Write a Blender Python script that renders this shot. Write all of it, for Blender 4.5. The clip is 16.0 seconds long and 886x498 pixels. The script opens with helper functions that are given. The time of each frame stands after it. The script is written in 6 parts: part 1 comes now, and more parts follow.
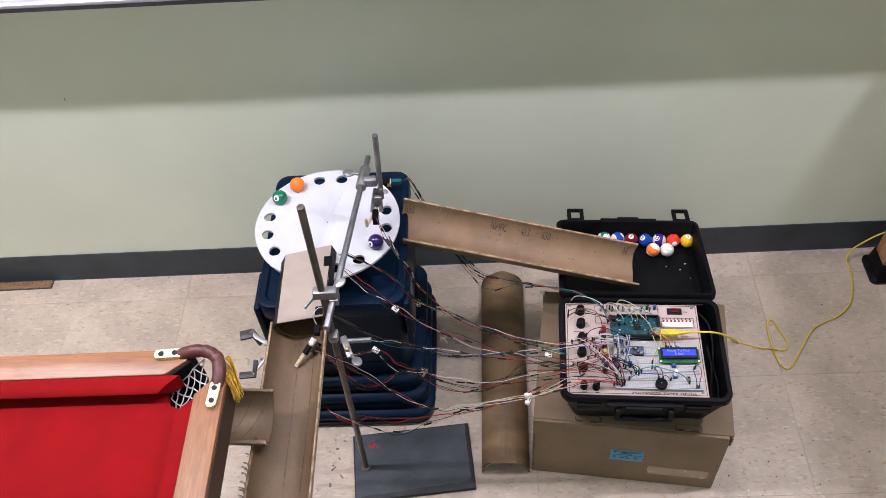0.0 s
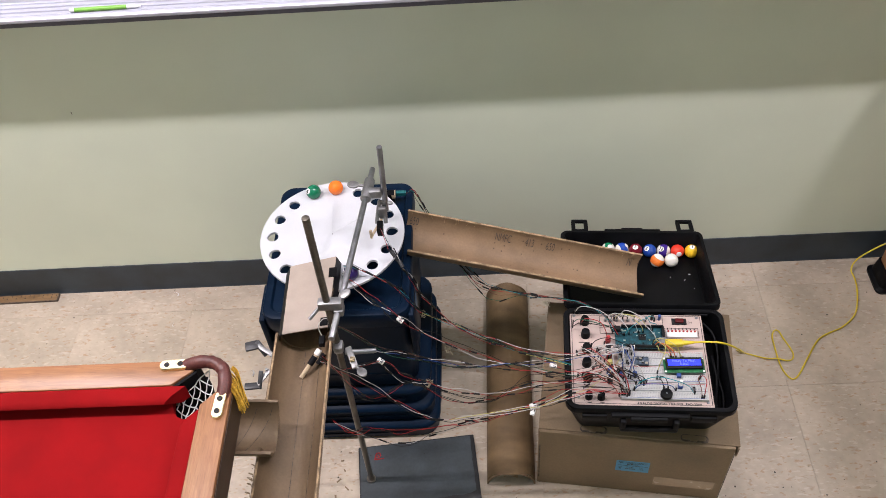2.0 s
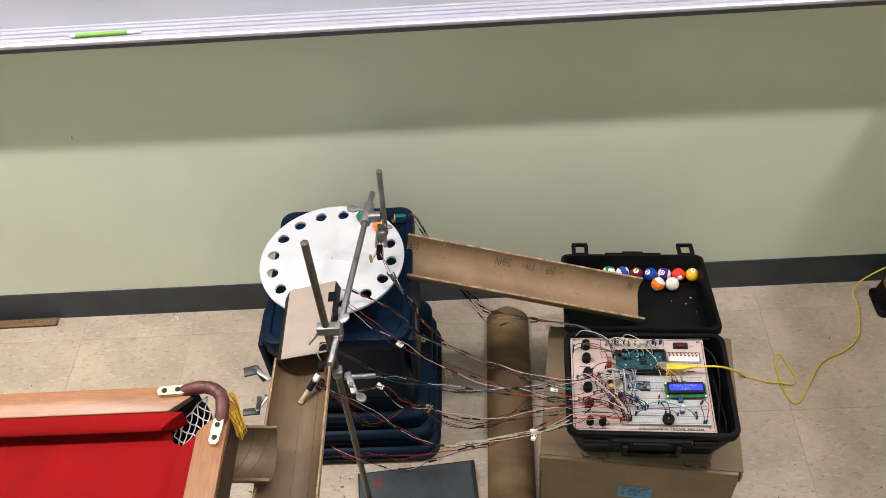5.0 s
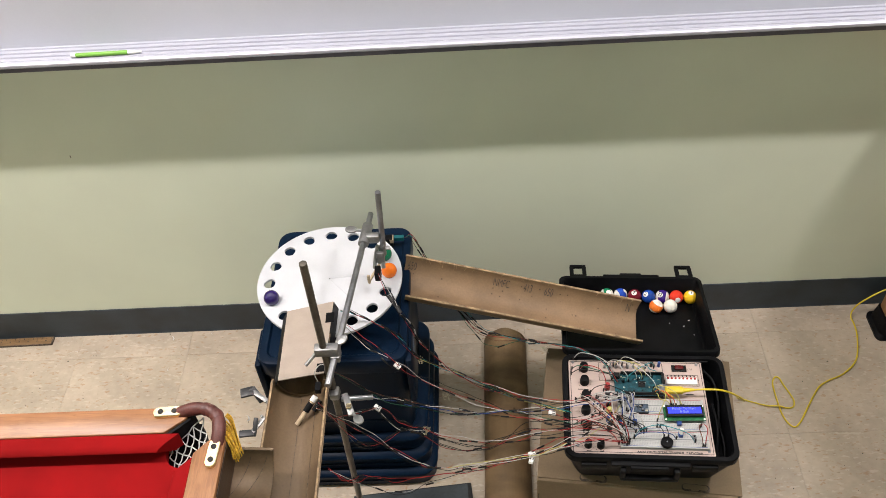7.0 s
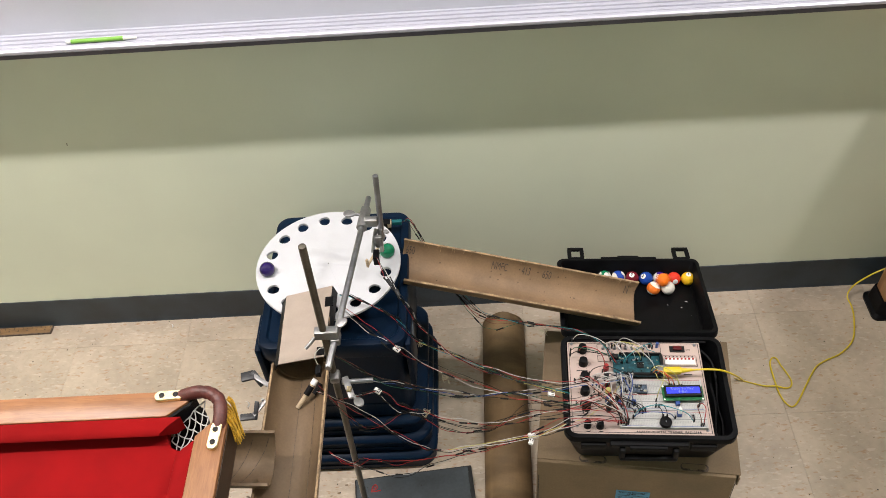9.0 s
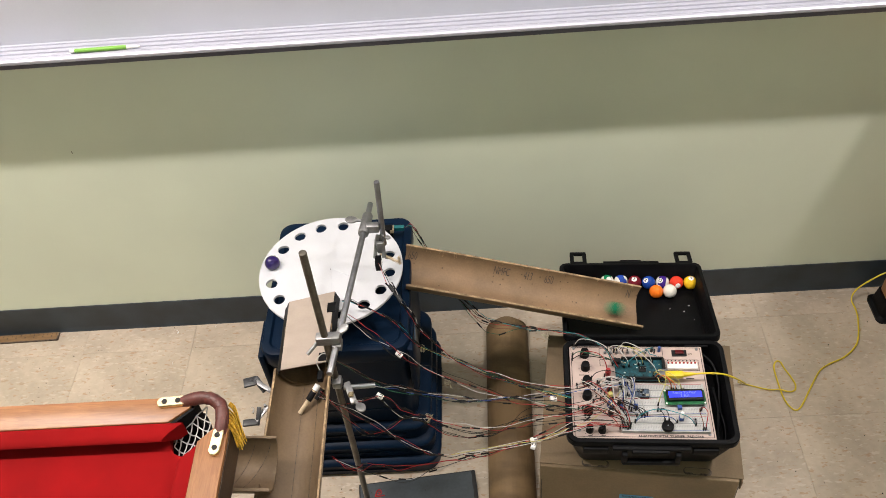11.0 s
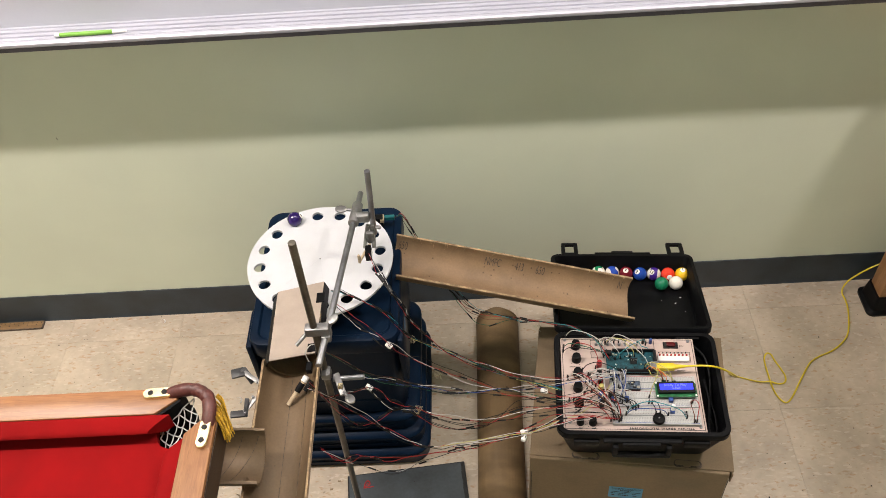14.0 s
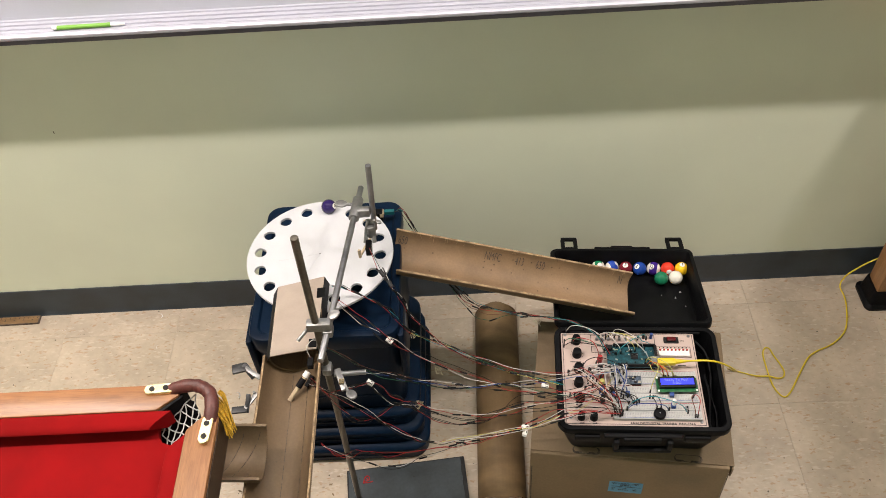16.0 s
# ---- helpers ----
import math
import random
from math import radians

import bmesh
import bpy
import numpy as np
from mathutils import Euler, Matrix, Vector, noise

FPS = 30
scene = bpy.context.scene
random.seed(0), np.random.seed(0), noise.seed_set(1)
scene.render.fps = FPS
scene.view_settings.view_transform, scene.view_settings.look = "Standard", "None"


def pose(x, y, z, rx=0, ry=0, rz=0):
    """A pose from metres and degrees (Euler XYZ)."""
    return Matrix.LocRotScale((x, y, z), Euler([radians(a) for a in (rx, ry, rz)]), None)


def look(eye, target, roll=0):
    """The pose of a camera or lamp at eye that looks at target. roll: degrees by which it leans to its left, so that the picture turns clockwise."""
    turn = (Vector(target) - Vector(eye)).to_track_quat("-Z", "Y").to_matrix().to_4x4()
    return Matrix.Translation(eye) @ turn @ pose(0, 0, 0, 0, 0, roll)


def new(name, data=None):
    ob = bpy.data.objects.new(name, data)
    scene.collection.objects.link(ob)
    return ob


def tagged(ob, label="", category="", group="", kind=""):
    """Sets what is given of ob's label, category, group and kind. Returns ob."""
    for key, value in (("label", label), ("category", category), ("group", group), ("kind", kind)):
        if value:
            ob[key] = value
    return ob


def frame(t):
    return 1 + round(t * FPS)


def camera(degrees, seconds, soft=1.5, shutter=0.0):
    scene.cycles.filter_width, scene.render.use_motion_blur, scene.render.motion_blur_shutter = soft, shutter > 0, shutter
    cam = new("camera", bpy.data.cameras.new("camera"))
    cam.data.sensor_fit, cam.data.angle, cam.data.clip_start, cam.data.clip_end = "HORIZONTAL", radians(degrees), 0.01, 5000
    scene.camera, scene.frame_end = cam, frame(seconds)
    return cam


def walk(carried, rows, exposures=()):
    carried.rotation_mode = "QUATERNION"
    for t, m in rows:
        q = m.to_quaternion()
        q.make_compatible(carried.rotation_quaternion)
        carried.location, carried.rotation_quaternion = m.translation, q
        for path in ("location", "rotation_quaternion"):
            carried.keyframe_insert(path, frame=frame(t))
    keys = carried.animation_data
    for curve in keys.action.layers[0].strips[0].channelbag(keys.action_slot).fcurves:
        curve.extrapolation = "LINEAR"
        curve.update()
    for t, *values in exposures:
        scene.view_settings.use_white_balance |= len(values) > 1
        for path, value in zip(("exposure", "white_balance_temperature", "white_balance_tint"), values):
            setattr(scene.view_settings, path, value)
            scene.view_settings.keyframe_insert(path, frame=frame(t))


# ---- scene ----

cam = camera(54.1, 16.0, soft=0.6, shutter=0.5)
PATH = [
    (0, (-0.717, -1.492, 1.865), (-0.804, -0.219, 0.325), -5.4),
    (0.5, (-0.717, -1.491, 1.863), (-0.803, -0.215, 0.326), -5.5),
    (1, (-0.715, -1.489, 1.861), (-0.798, -0.209, 0.327), -5.5),
    (1.5, (-0.715, -1.495, 1.864), (-0.803, -0.205, 0.338), -5.6),
    (2, (-0.716, -1.499, 1.866), (-0.813, -0.202, 0.346), -5.9),
    (2.5, (-0.716, -1.498, 1.865), (-0.816, -0.199, 0.347), -6.0),
    (3, (-0.715, -1.496, 1.867), (-0.818, -0.194, 0.352), -6.2),
    (3.5, (-0.714, -1.497, 1.864), (-0.815, -0.184, 0.359), -6.2),
    (4, (-0.712, -1.497, 1.864), (-0.812, -0.174, 0.367), -6.1),
    (6.5, (-0.716, -1.487, 1.863), (-0.806, -0.126, 0.4), -5.4),
    (7, (-0.717, -1.49, 1.864), (-0.804, -0.12, 0.409), -5.2),
    (7.5, (-0.718, -1.492, 1.862), (-0.806, -0.125, 0.404), -5.4),
    (8, (-0.719, -1.496, 1.858), (-0.809, -0.142, 0.389), -5.7),
    (8.5, (-0.722, -1.5, 1.857), (-0.808, -0.152, 0.382), -5.6),
    (9, (-0.721, -1.501, 1.859), (-0.801, -0.15, 0.387), -5.6),
    (11.5, (-0.706, -1.506, 1.865), (-0.808, -0.145, 0.404), -6.6),
    (12, (-0.707, -1.507, 1.865), (-0.81, -0.143, 0.406), -6.6),
    (12.5, (-0.707, -1.502, 1.86), (-0.807, -0.141, 0.398), -6.5),
    (13, (-0.703, -1.494, 1.856), (-0.796, -0.141, 0.386), -6.3),
    (13.5, (-0.708, -1.49, 1.854), (-0.792, -0.147, 0.375), -6.0),
    (14, (-0.712, -1.49, 1.854), (-0.786, -0.151, 0.371), -5.4),
    (14.5, (-0.724, -1.488, 1.852), (-0.785, -0.149, 0.368), -4.8),
    (15, (-0.726, -1.488, 1.854), (-0.783, -0.152, 0.367), -4.8),
    (15.5, (-0.726, -1.486, 1.853), (-0.782, -0.158, 0.359), -4.9),
    (16, (-0.728, -1.484, 1.852), (-0.786, -0.156, 0.358), -4.9),
]
walk(cam, [(t, look(e, g, r)) for t, e, g, r in PATH], exposures=[(0, -0.11, 5750, 20), (2, -0.10, 6050, 18), (4, -0.10, 6300, 14), (9, -0.10, 6450, 11), (16, -0.10, 6800, 12)])

# ---- world and light ----
world = bpy.data.worlds.new("room_world")
scene.world = world
world.use_nodes = True
world.node_tree.nodes["Background"].inputs[0].default_value = (0.9, 0.95, 1.0, 1)
world.node_tree.nodes["Background"].inputs[1].default_value = 0.005


def area_lamp(name, x, y, z, sx, sy, watts, colour=(1.0, 0.97, 0.955), tilt=0):
    d = bpy.data.lights.new(name, "AREA")
    d.shape, d.size, d.size_y, d.energy, d.color = "RECTANGLE", sx, sy, watts, colour
    ob = new(name, d)
    ob.matrix_world = pose(x, y, z, tilt)
    return ob


WARM, AMBER, COOL = (1.0, 0.94, 0.91), (1.0, 0.92, 0.87), (0.74, 1.0, 1.0)
LAMPS = [(-3.1, -0.546, 0.8, 0.05, 36), (-1.85, -0.546, 0.8, 0.05, 47), (-0.60, -0.546, 0.8, 0.05, 14), (0.65, -0.540, 0.30, 0.05, 38), (-0.9, -2.9, 1.2, 0.6, 8.5), (-3.4, -2.9, 1.2, 0.6, 13), (1.6, -2.9, 1.2, 0.6, 1), (-0.9, -5.0, 1.2, 0.6, 4)]
CEIL = 2.75
for lx, ly, lw, ld, watts in LAMPS:
    area_lamp("ceiling_lamp", lx, ly, CEIL - 0.06, lw, ld, watts, COOL if ly < -1 else AMBER if lx < -1.5 else WARM, 25 if ly > -1 else 0)


# ---- materials ----
def mat(name, base, rough=0.5, metal=0.0, var=0.12, scale=25.0, bump=0.15, fine=300.0, stretch=(1, 1, 1), spec=0.5, second=None, lo=0.35, hi=0.65, dist=0.001, specks=None):
    """Paint, plastic, card, metal: base colour wandering at two scales, with fine relief."""
    m = bpy.data.materials.new(name)
    m.use_nodes = True
    nt = m.node_tree
    b = nt.nodes["Principled BSDF"]
    co = nt.nodes.new("ShaderNodeTexCoord")
    mp = nt.nodes.new("ShaderNodeMapping")
    mp.inputs["Scale"].default_value = stretch
    nt.links.new(co.outputs["Object"], mp.inputs["Vector"])
    n1 = nt.nodes.new("ShaderNodeTexNoise")
    n1.inputs["Scale"].default_value, n1.inputs["Detail"].default_value = scale, 4
    n2 = nt.nodes.new("ShaderNodeTexNoise")
    n2.inputs["Scale"].default_value, n2.inputs["Detail"].default_value = fine, 3
    for n in (n1, n2):
        nt.links.new(mp.outputs["Vector"], n.inputs["Vector"])
    ramp = nt.nodes.new("ShaderNodeValToRGB")
    dark = second or tuple(c * (1 - var * 1.6) for c in base)
    light = base if second else tuple(min(1, c * (1 + var)) for c in base)
    ramp.color_ramp.elements[0].position, ramp.color_ramp.elements[0].color = lo, (*dark, 1)
    ramp.color_ramp.elements[1].position, ramp.color_ramp.elements[1].color = hi, (*light, 1)
    nt.links.new(n1.outputs["Fac"], ramp.inputs["Fac"])
    mx = nt.nodes.new("ShaderNodeMix")
    mx.data_type, mx.blend_type = "RGBA", "OVERLAY"
    mx.inputs["Factor"].default_value = min(0.9, var * 1.5)
    nt.links.new(ramp.outputs["Color"], mx.inputs["A"])
    nt.links.new(n2.outputs["Fac"], mx.inputs["B"])
    src = mx.outputs["Result"]
    if specks:
        size, keep, tone = specks
        vo = nt.nodes.new("ShaderNodeTexVoronoi")
        vo.inputs["Scale"].default_value = size
        nt.links.new(co.outputs["Object"], vo.inputs["Vector"])
        near = nt.nodes.new("ShaderNodeMapRange")
        near.inputs["From Min"].default_value, near.inputs["From Max"].default_value = 0.22, 0.10
        nt.links.new(vo.outputs["Distance"], near.inputs["Value"])
        few = nt.nodes.new("ShaderNodeMath")
        few.operation = "LESS_THAN"
        few.inputs[1].default_value = keep
        nt.links.new(vo.outputs["Color"], few.inputs[0])
        both = nt.nodes.new("ShaderNodeMath")
        both.operation = "MULTIPLY"
        nt.links.new(near.outputs["Result"], both.inputs[0])
        nt.links.new(few.outputs[0], both.inputs[1])
        mk = nt.nodes.new("ShaderNodeMix")
        mk.data_type = "RGBA"
        mk.inputs["B"].default_value = (*tone, 1)
        nt.links.new(both.outputs[0], mk.inputs["Factor"])
        nt.links.new(src, mk.inputs["A"])
        src = mk.outputs["Result"]
    nt.links.new(src, b.inputs["Base Color"])
    rr = nt.nodes.new("ShaderNodeMapRange")
    rr.inputs["To Min"].default_value, rr.inputs["To Max"].default_value = max(0.03, rough - 0.1), min(1, rough + 0.1)
    nt.links.new(n1.outputs["Fac"], rr.inputs["Value"])
    nt.links.new(rr.outputs["Result"], b.inputs["Roughness"])
    b.inputs["Metallic"].default_value, b.inputs["Specular IOR Level"].default_value = metal, spec
    if bump:
        bp = nt.nodes.new("ShaderNodeBump")
        bp.inputs["Strength"].default_value, bp.inputs["Distance"].default_value = bump, dist
        nt.links.new(n2.outputs["Fac"], bp.inputs["Height"])
        nt.links.new(bp.outputs["Normal"], b.inputs["Normal"])
    return m


def plain(name, base, rough=0.4, metal=0.0, glow=0.0):
    m = bpy.data.materials.new(name)
    m.use_nodes = True
    b = m.node_tree.nodes["Principled BSDF"]
    b.inputs["Base Color"].default_value = (*base, 1)
    b.inputs["Roughness"].default_value, b.inputs["Metallic"].default_value = rough, metal
    b.inputs["Specular IOR Level"].default_value = 0.3
    if glow:
        b.inputs["Emission Color"].default_value, b.inputs["Emission Strength"].default_value = (*base, 1), glow
    return m


def tile_material():
    """Vinyl composition tile: cream with brown, grey and pale chips lying along x."""
    m = mat("vinyl_tile", (0.462, 0.387, 0.303), 0.42, var=0.10, scale=7, bump=0.05, fine=60)
    nt = m.node_tree
    b = nt.nodes["Principled BSDF"]
    src = b.inputs["Base Color"].links[0].from_socket
    co = nt.nodes.new("ShaderNodeTexCoord")
    info = nt.nodes.new("ShaderNodeObjectInfo")
    add = nt.nodes.new("ShaderNodeVectorMath")
    add.operation = "MULTIPLY_ADD"
    add.inputs[1].default_value = (17, 31, 5)
    nt.links.new(info.outputs["Random"], add.inputs[0])
    nt.links.new(co.outputs["Object"], add.inputs[2])
    for k, (sc, lo, col) in enumerate((((60, 120, 1), 0.61, (0.36, 0.20, 0.095)), ((50, 130, 1), 0.59, (0.57, 0.50, 0.41)), ((34, 80, 1), 0.655, (0.30, 0.19, 0.10)), ((85, 150, 1), 0.69, (0.13, 0.085, 0.05)))):
        mp = nt.nodes.new("ShaderNodeMapping")
        mp.inputs["Scale"].default_value, mp.inputs["Location"].default_value = sc, (k * 7.3, k * 3.1, 0)
        nt.links.new(add.outputs[0], mp.inputs["Vector"])
        n = nt.nodes.new("ShaderNodeTexNoise")
        n.inputs["Scale"].default_value, n.inputs["Detail"].default_value = 1.0, 2.5
        nt.links.new(mp.outputs["Vector"], n.inputs["Vector"])
        r = nt.nodes.new("ShaderNodeMapRange")
        r.inputs["From Min"].default_value, r.inputs["From Max"].default_value, r.inputs["To Max"].default_value = lo, lo + 0.09, 0.6
        nt.links.new(n.outputs["Fac"], r.inputs["Value"])
        mx = nt.nodes.new("ShaderNodeMix")
        mx.data_type = "RGBA"
        nt.links.new(r.outputs["Result"], mx.inputs["Factor"])
        nt.links.new(src, mx.inputs["A"])
        mx.inputs["B"].default_value = (*col, 1)
        src = mx.outputs["Result"]
    nt.links.new(src, b.inputs["Base Color"])
    return m


M_WALL = mat("wall_paint", (0.73, 0.775, 0.63), 0.5, var=0.03, scale=2.5, bump=0.12, fine=220)
M_TILE = tile_material()
M_GROUT = mat("tile_joint", (0.36, 0.29, 0.215), 0.9, var=0.3, scale=20)
M_BASE = mat("rubber_base", (0.030, 0.042, 0.054), 0.5, var=0.2, scale=12, bump=0.08)
M_BOARD = mat("whiteboard_enamel", (0.53, 0.54, 0.60), 0.18, var=0.02, scale=3, bump=0.0)
M_ALU = mat("brushed_aluminium", (0.45, 0.455, 0.525), 0.40, 0.25, var=0.02, scale=8, bump=0.0, fine=40, stretch=(1, 4, 4))
M_STRIP = mat("dark_grey_strip", (0.105, 0.100, 0.128), 0.5, var=0.12, scale=20)
M_CEIL = mat("ceiling_tile", (0.78, 0.77, 0.73), 0.9, var=0.05)
M_TOTE = mat("navy_polypropylene", (0.0023, 0.0108, 0.029), 0.42, var=0.25, scale=7, bump=0.12, fine=500, spec=0.10)
# tote plastic again, paler: the light on the grip slots put into colour
M_TOTELIT = mat("lit_polypropylene", (0.03, 0.08, 0.15), 0.4, var=0.2)
M_DISC = mat("white_foam_board", (0.53, 0.54, 0.57), 0.55, var=0.03, scale=14, bump=0.06)
M_DISCEDGE = mat("foam_core", (0.70, 0.69, 0.66), 0.8, var=0.06)
M_CARD = mat("brown_cardboard", (0.222, 0.157, 0.092), 0.75, var=0.10, scale=9, bump=0.25, fine=260)
M_CARDTUBE = mat("tube_cardboard", (0.228, 0.146, 0.080), 0.62, var=0.12, scale=14, bump=0.25, fine=240, specks=(95, 0.30, (0.085, 0.05, 0.025)))
# second tube card, its brown lowered further for shade over the feed trough
M_CARDFEED = mat("shaded_tube_cardboard", (0.148, 0.097, 0.052), 0.55, var=0.16, scale=9, bump=0.2, fine=240, specks=(60, 0.10, (0.04, 0.025, 0.012)))
M_CARDDARK = mat("tube_outside", (0.185, 0.118, 0.056), 0.7, var=0.2, scale=9, bump=0.25, stretch=(2.5, 1, 1), specks=(55, 0.14, (0.08, 0.045, 0.02)))
M_CARDEDGE = mat("torn_card_edge", (0.31, 0.215, 0.122), 0.9, var=0.3, scale=60)
M_CHIP = mat("grey_chipboard", (0.365, 0.30, 0.25), 0.8, var=0.04, scale=30, bump=0.1)
M_INK = mat("stamp_ink", (0.10, 0.075, 0.055), 0.8, var=0.4, scale=120)
M_BLACK = mat("black_abs", (0.0032, 0.0034, 0.0042), 0.52, var=0.25, scale=30, bump=0.2, fine=900, spec=0.12)
M_BLACKFLAT = plain("black_plastic", (0.005, 0.005, 0.0055), 0.5)
M_TAPE = mat("black_tape", (0.004, 0.004, 0.005), 0.6, var=0.2, scale=60, spec=0.15)
M_STEEL = mat("zinc_steel", (0.285, 0.29, 0.305), 0.33, 0.85, var=0.12, scale=40, bump=0.1)
M_RODDARK = mat("aged_steel_rod", (0.125, 0.11, 0.088), 0.4, 0.7, var=0.2, scale=30)
M_CAST = mat("cast_alloy", (0.27, 0.27, 0.27), 0.40, 0.75, var=0.1, scale=60, bump=0.3)
M_GRIP = mat("grey_vinyl_grip", (0.024, 0.025, 0.027), 0.4, var=0.15)
M_PLATE = mat("slate_grey_enamel", (0.034, 0.045, 0.052), 0.5, var=0.22, scale=14, bump=0.2, fine=150, specks=(110, 0.10, (0.008, 0.008, 0.008)))
M_IRON = mat("bare_dark_iron", (0.017, 0.018, 0.019), 0.6, 0.2, var=0.3, scale=40, bump=0.4, fine=200)
M_FELT = mat("red_felt", (0.245, 0.005, 0.006), 0.95, var=0.08, scale=9, bump=0.35, fine=1200, spec=0.1)
M_LEATHER = mat("brown_leather", (0.105, 0.028, 0.022), 0.45, var=0.22, scale=45, bump=0.5, fine=420)
M_BRASS = mat("polished_brass", (0.84, 0.70, 0.43), 0.17, 1.0, var=0.12, scale=60)
M_NET = plain("white_cord", (0.50, 0.50, 0.49), 0.8)
M_FRINGE = mat("gold_fringe", (0.62, 0.36, 0.03), 0.8, var=0.2, scale=200)
M_PANEL = mat("pale_pink_panel", (0.48, 0.375, 0.335), 0.4, var=0.02, scale=10, bump=0.0)
M_PRINT = plain("panel_print", (0.03, 0.028, 0.028), 0.6)
M_BREAD = mat("breadboard_white", (0.44, 0.44, 0.43), 0.5, var=0.05, scale=60)
M_PCB = mat("teal_circuit_board", (0.004, 0.060, 0.078), 0.35, var=0.4, scale=140, bump=0.3, fine=600)
M_PCBG = mat("green_circuit_board", (0.012, 0.12, 0.04), 0.35, var=0.2, scale=140)
M_PCBB = mat("slate_circuit_board", (0.06, 0.09, 0.13), 0.4, var=0.3, scale=160)
M_LCD = plain("lcd_backlight", (0.035, 0.05, 0.85), 0.3, glow=0.55)
M_LCDTEXT = plain("lcd_characters", (0.16, 0.20, 0.95), 0.3, glow=0.55)
M_GOLDPIN = plain("tinned_pin", (0.6, 0.55, 0.42), 0.3, 0.9)
M_WHITE = mat("white_plastic", (0.78, 0.77, 0.74), 0.4, var=0.03)
M_STICK = mat("birch_stick", (0.45, 0.35, 0.23), 0.7, var=0.12, scale=40, stretch=(1, 1, 6))
M_LABEL = mat("blue_label", (0.085, 0.32, 0.55), 0.55, var=0.05, scale=60)
M_TAPECLEAR = mat("clear_tape", (0.40, 0.29, 0.19), 0.25, var=0.05, scale=30)
M_PAPER = mat("paper_scrap", (0.80, 0.80, 0.80), 0.8, var=0.04)
M_DIRT = plain("dirt_crumb", (0.03, 0.028, 0.024), 0.9)
M_REDINK = plain("red_marker", (0.36, 0.02, 0.02), 0.6)
WIRE = {c: plain("wire_" + c, v, 0.4) for c, v in dict(red=(0.34, 0.03, 0.03), black=(0.012, 0.012, 0.012), white=(0.52, 0.50, 0.48), green=(0.015, 0.10, 0.055), yellow=(0.48, 0.44, 0.14), teal=(0.02, 0.22, 0.26), orange=(0.70, 0.16, 0.03), blue=(0.03, 0.07, 0.24), grey=(0.3, 0.3, 0.3), brown=(0.14, 0.05, 0.03)).items()}
M_TEALPLUG = plain("teal_plastic", (0.01, 0.11, 0.12), 0.4)
M_YELLOW = mat("yellow_cable", (0.66, 0.50, 0.02), 0.4, var=0.04, scale=60)


def wood(name, light, dark, stretch, rough=0.38):
    m = mat(name, light, rough, var=0.14, scale=5.5, bump=0.08, fine=40, stretch=stretch, second=dark, lo=0.30, hi=0.62)
    nt = m.node_tree
    b = nt.nodes["Principled BSDF"]
    src = b.inputs["Base Color"].links[0].from_socket
    co = nt.nodes.new("ShaderNodeTexCoord")
    for sc, hi, far in ((26.0, 0.64, 0.38), (7.0, 0.60, 0.34)):
        mp = nt.nodes.new("ShaderNodeMapping")
        mp.inputs["Scale"].default_value = stretch
        nt.links.new(co.outputs["Object"], mp.inputs["Vector"])
        n = nt.nodes.new("ShaderNodeTexNoise")
        n.inputs["Scale"].default_value, n.inputs["Detail"].default_value, n.inputs["Distortion"].default_value = sc, 3, 1.4
        nt.links.new(mp.outputs["Vector"], n.inputs["Vector"])
        r = nt.nodes.new("ShaderNodeMapRange")
        r.inputs["From Min"].default_value, r.inputs["From Max"].default_value, r.inputs["To Max"].default_value = hi - 0.10, hi, far
        nt.links.new(n.outputs["Fac"], r.inputs["Value"])
        mx = nt.nodes.new("ShaderNodeMix")
        mx.data_type = "RGBA"
        mx.inputs["B"].default_value = (*(c * 0.72 for c in dark), 1)
        nt.links.new(r.outputs["Result"], mx.inputs["Factor"])
        nt.links.new(src, mx.inputs["A"])
        src = mx.outputs["Result"]
    nt.links.new(src, b.inputs["Base Color"])
    return m


M_OAKX = wood("oak_laminate_long", (0.37, 0.168, 0.068), (0.235, 0.098, 0.038), (1.1, 13, 13))
M_OAKY = wood("oak_laminate_cross", (0.33, 0.152, 0.064), (0.235, 0.10, 0.040), (20, 1.4, 20))
M_OAKDARK = wood("dark_brown_side", (0.05, 0.025, 0.013), (0.03, 0.015, 0.008), (20, 1.4, 20))
M_OAKZ = wood("oak_leg", (0.44, 0.24, 0.11), (0.32, 0.16, 0.065), (16, 16, 1.5))


# ---- mesh helpers ----
def part(name, bm, material, parent=None, label="", smooth=False):
    me = bpy.data.meshes.new(name)
    bmesh.ops.recalc_face_normals(bm, faces=bm.faces[:])
    bm.to_mesh(me)
    bm.free()
    me.materials.append(material)
    if smooth:
        me.shade_smooth()
        me.set_sharp_from_angle(angle=radians(38))
    ob = new(name, me)
    ob.parent = parent
    return tagged(ob, label)


def root(name, label, category, group="", at=None, kind=""):
    ob = new(name)
    ob.empty_display_size = 0.05
    if at is not None:
        ob.matrix_basis = at
    return tagged(ob, label, category, group, kind)


def box(sx, sy, sz, x=0, y=0, z=0, bevel=0.0, seg=2, bm=None, turn=None):
    """A box centred at x, y with its base at z."""
    own = bmesh.new()
    bmesh.ops.create_cube(own, size=1, matrix=Matrix.Diagonal((sx, sy, sz, 1)))
    if bevel:
        bmesh.ops.bevel(own, geom=own.edges[:], offset=bevel, segments=seg, profile=0.5, affect="EDGES")
    m = Matrix.Translation((x, y, z + sz / 2))
    if turn is not None:
        m = turn @ m
    bmesh.ops.transform(own, matrix=m, verts=own.verts[:])
    return join(bm, own)


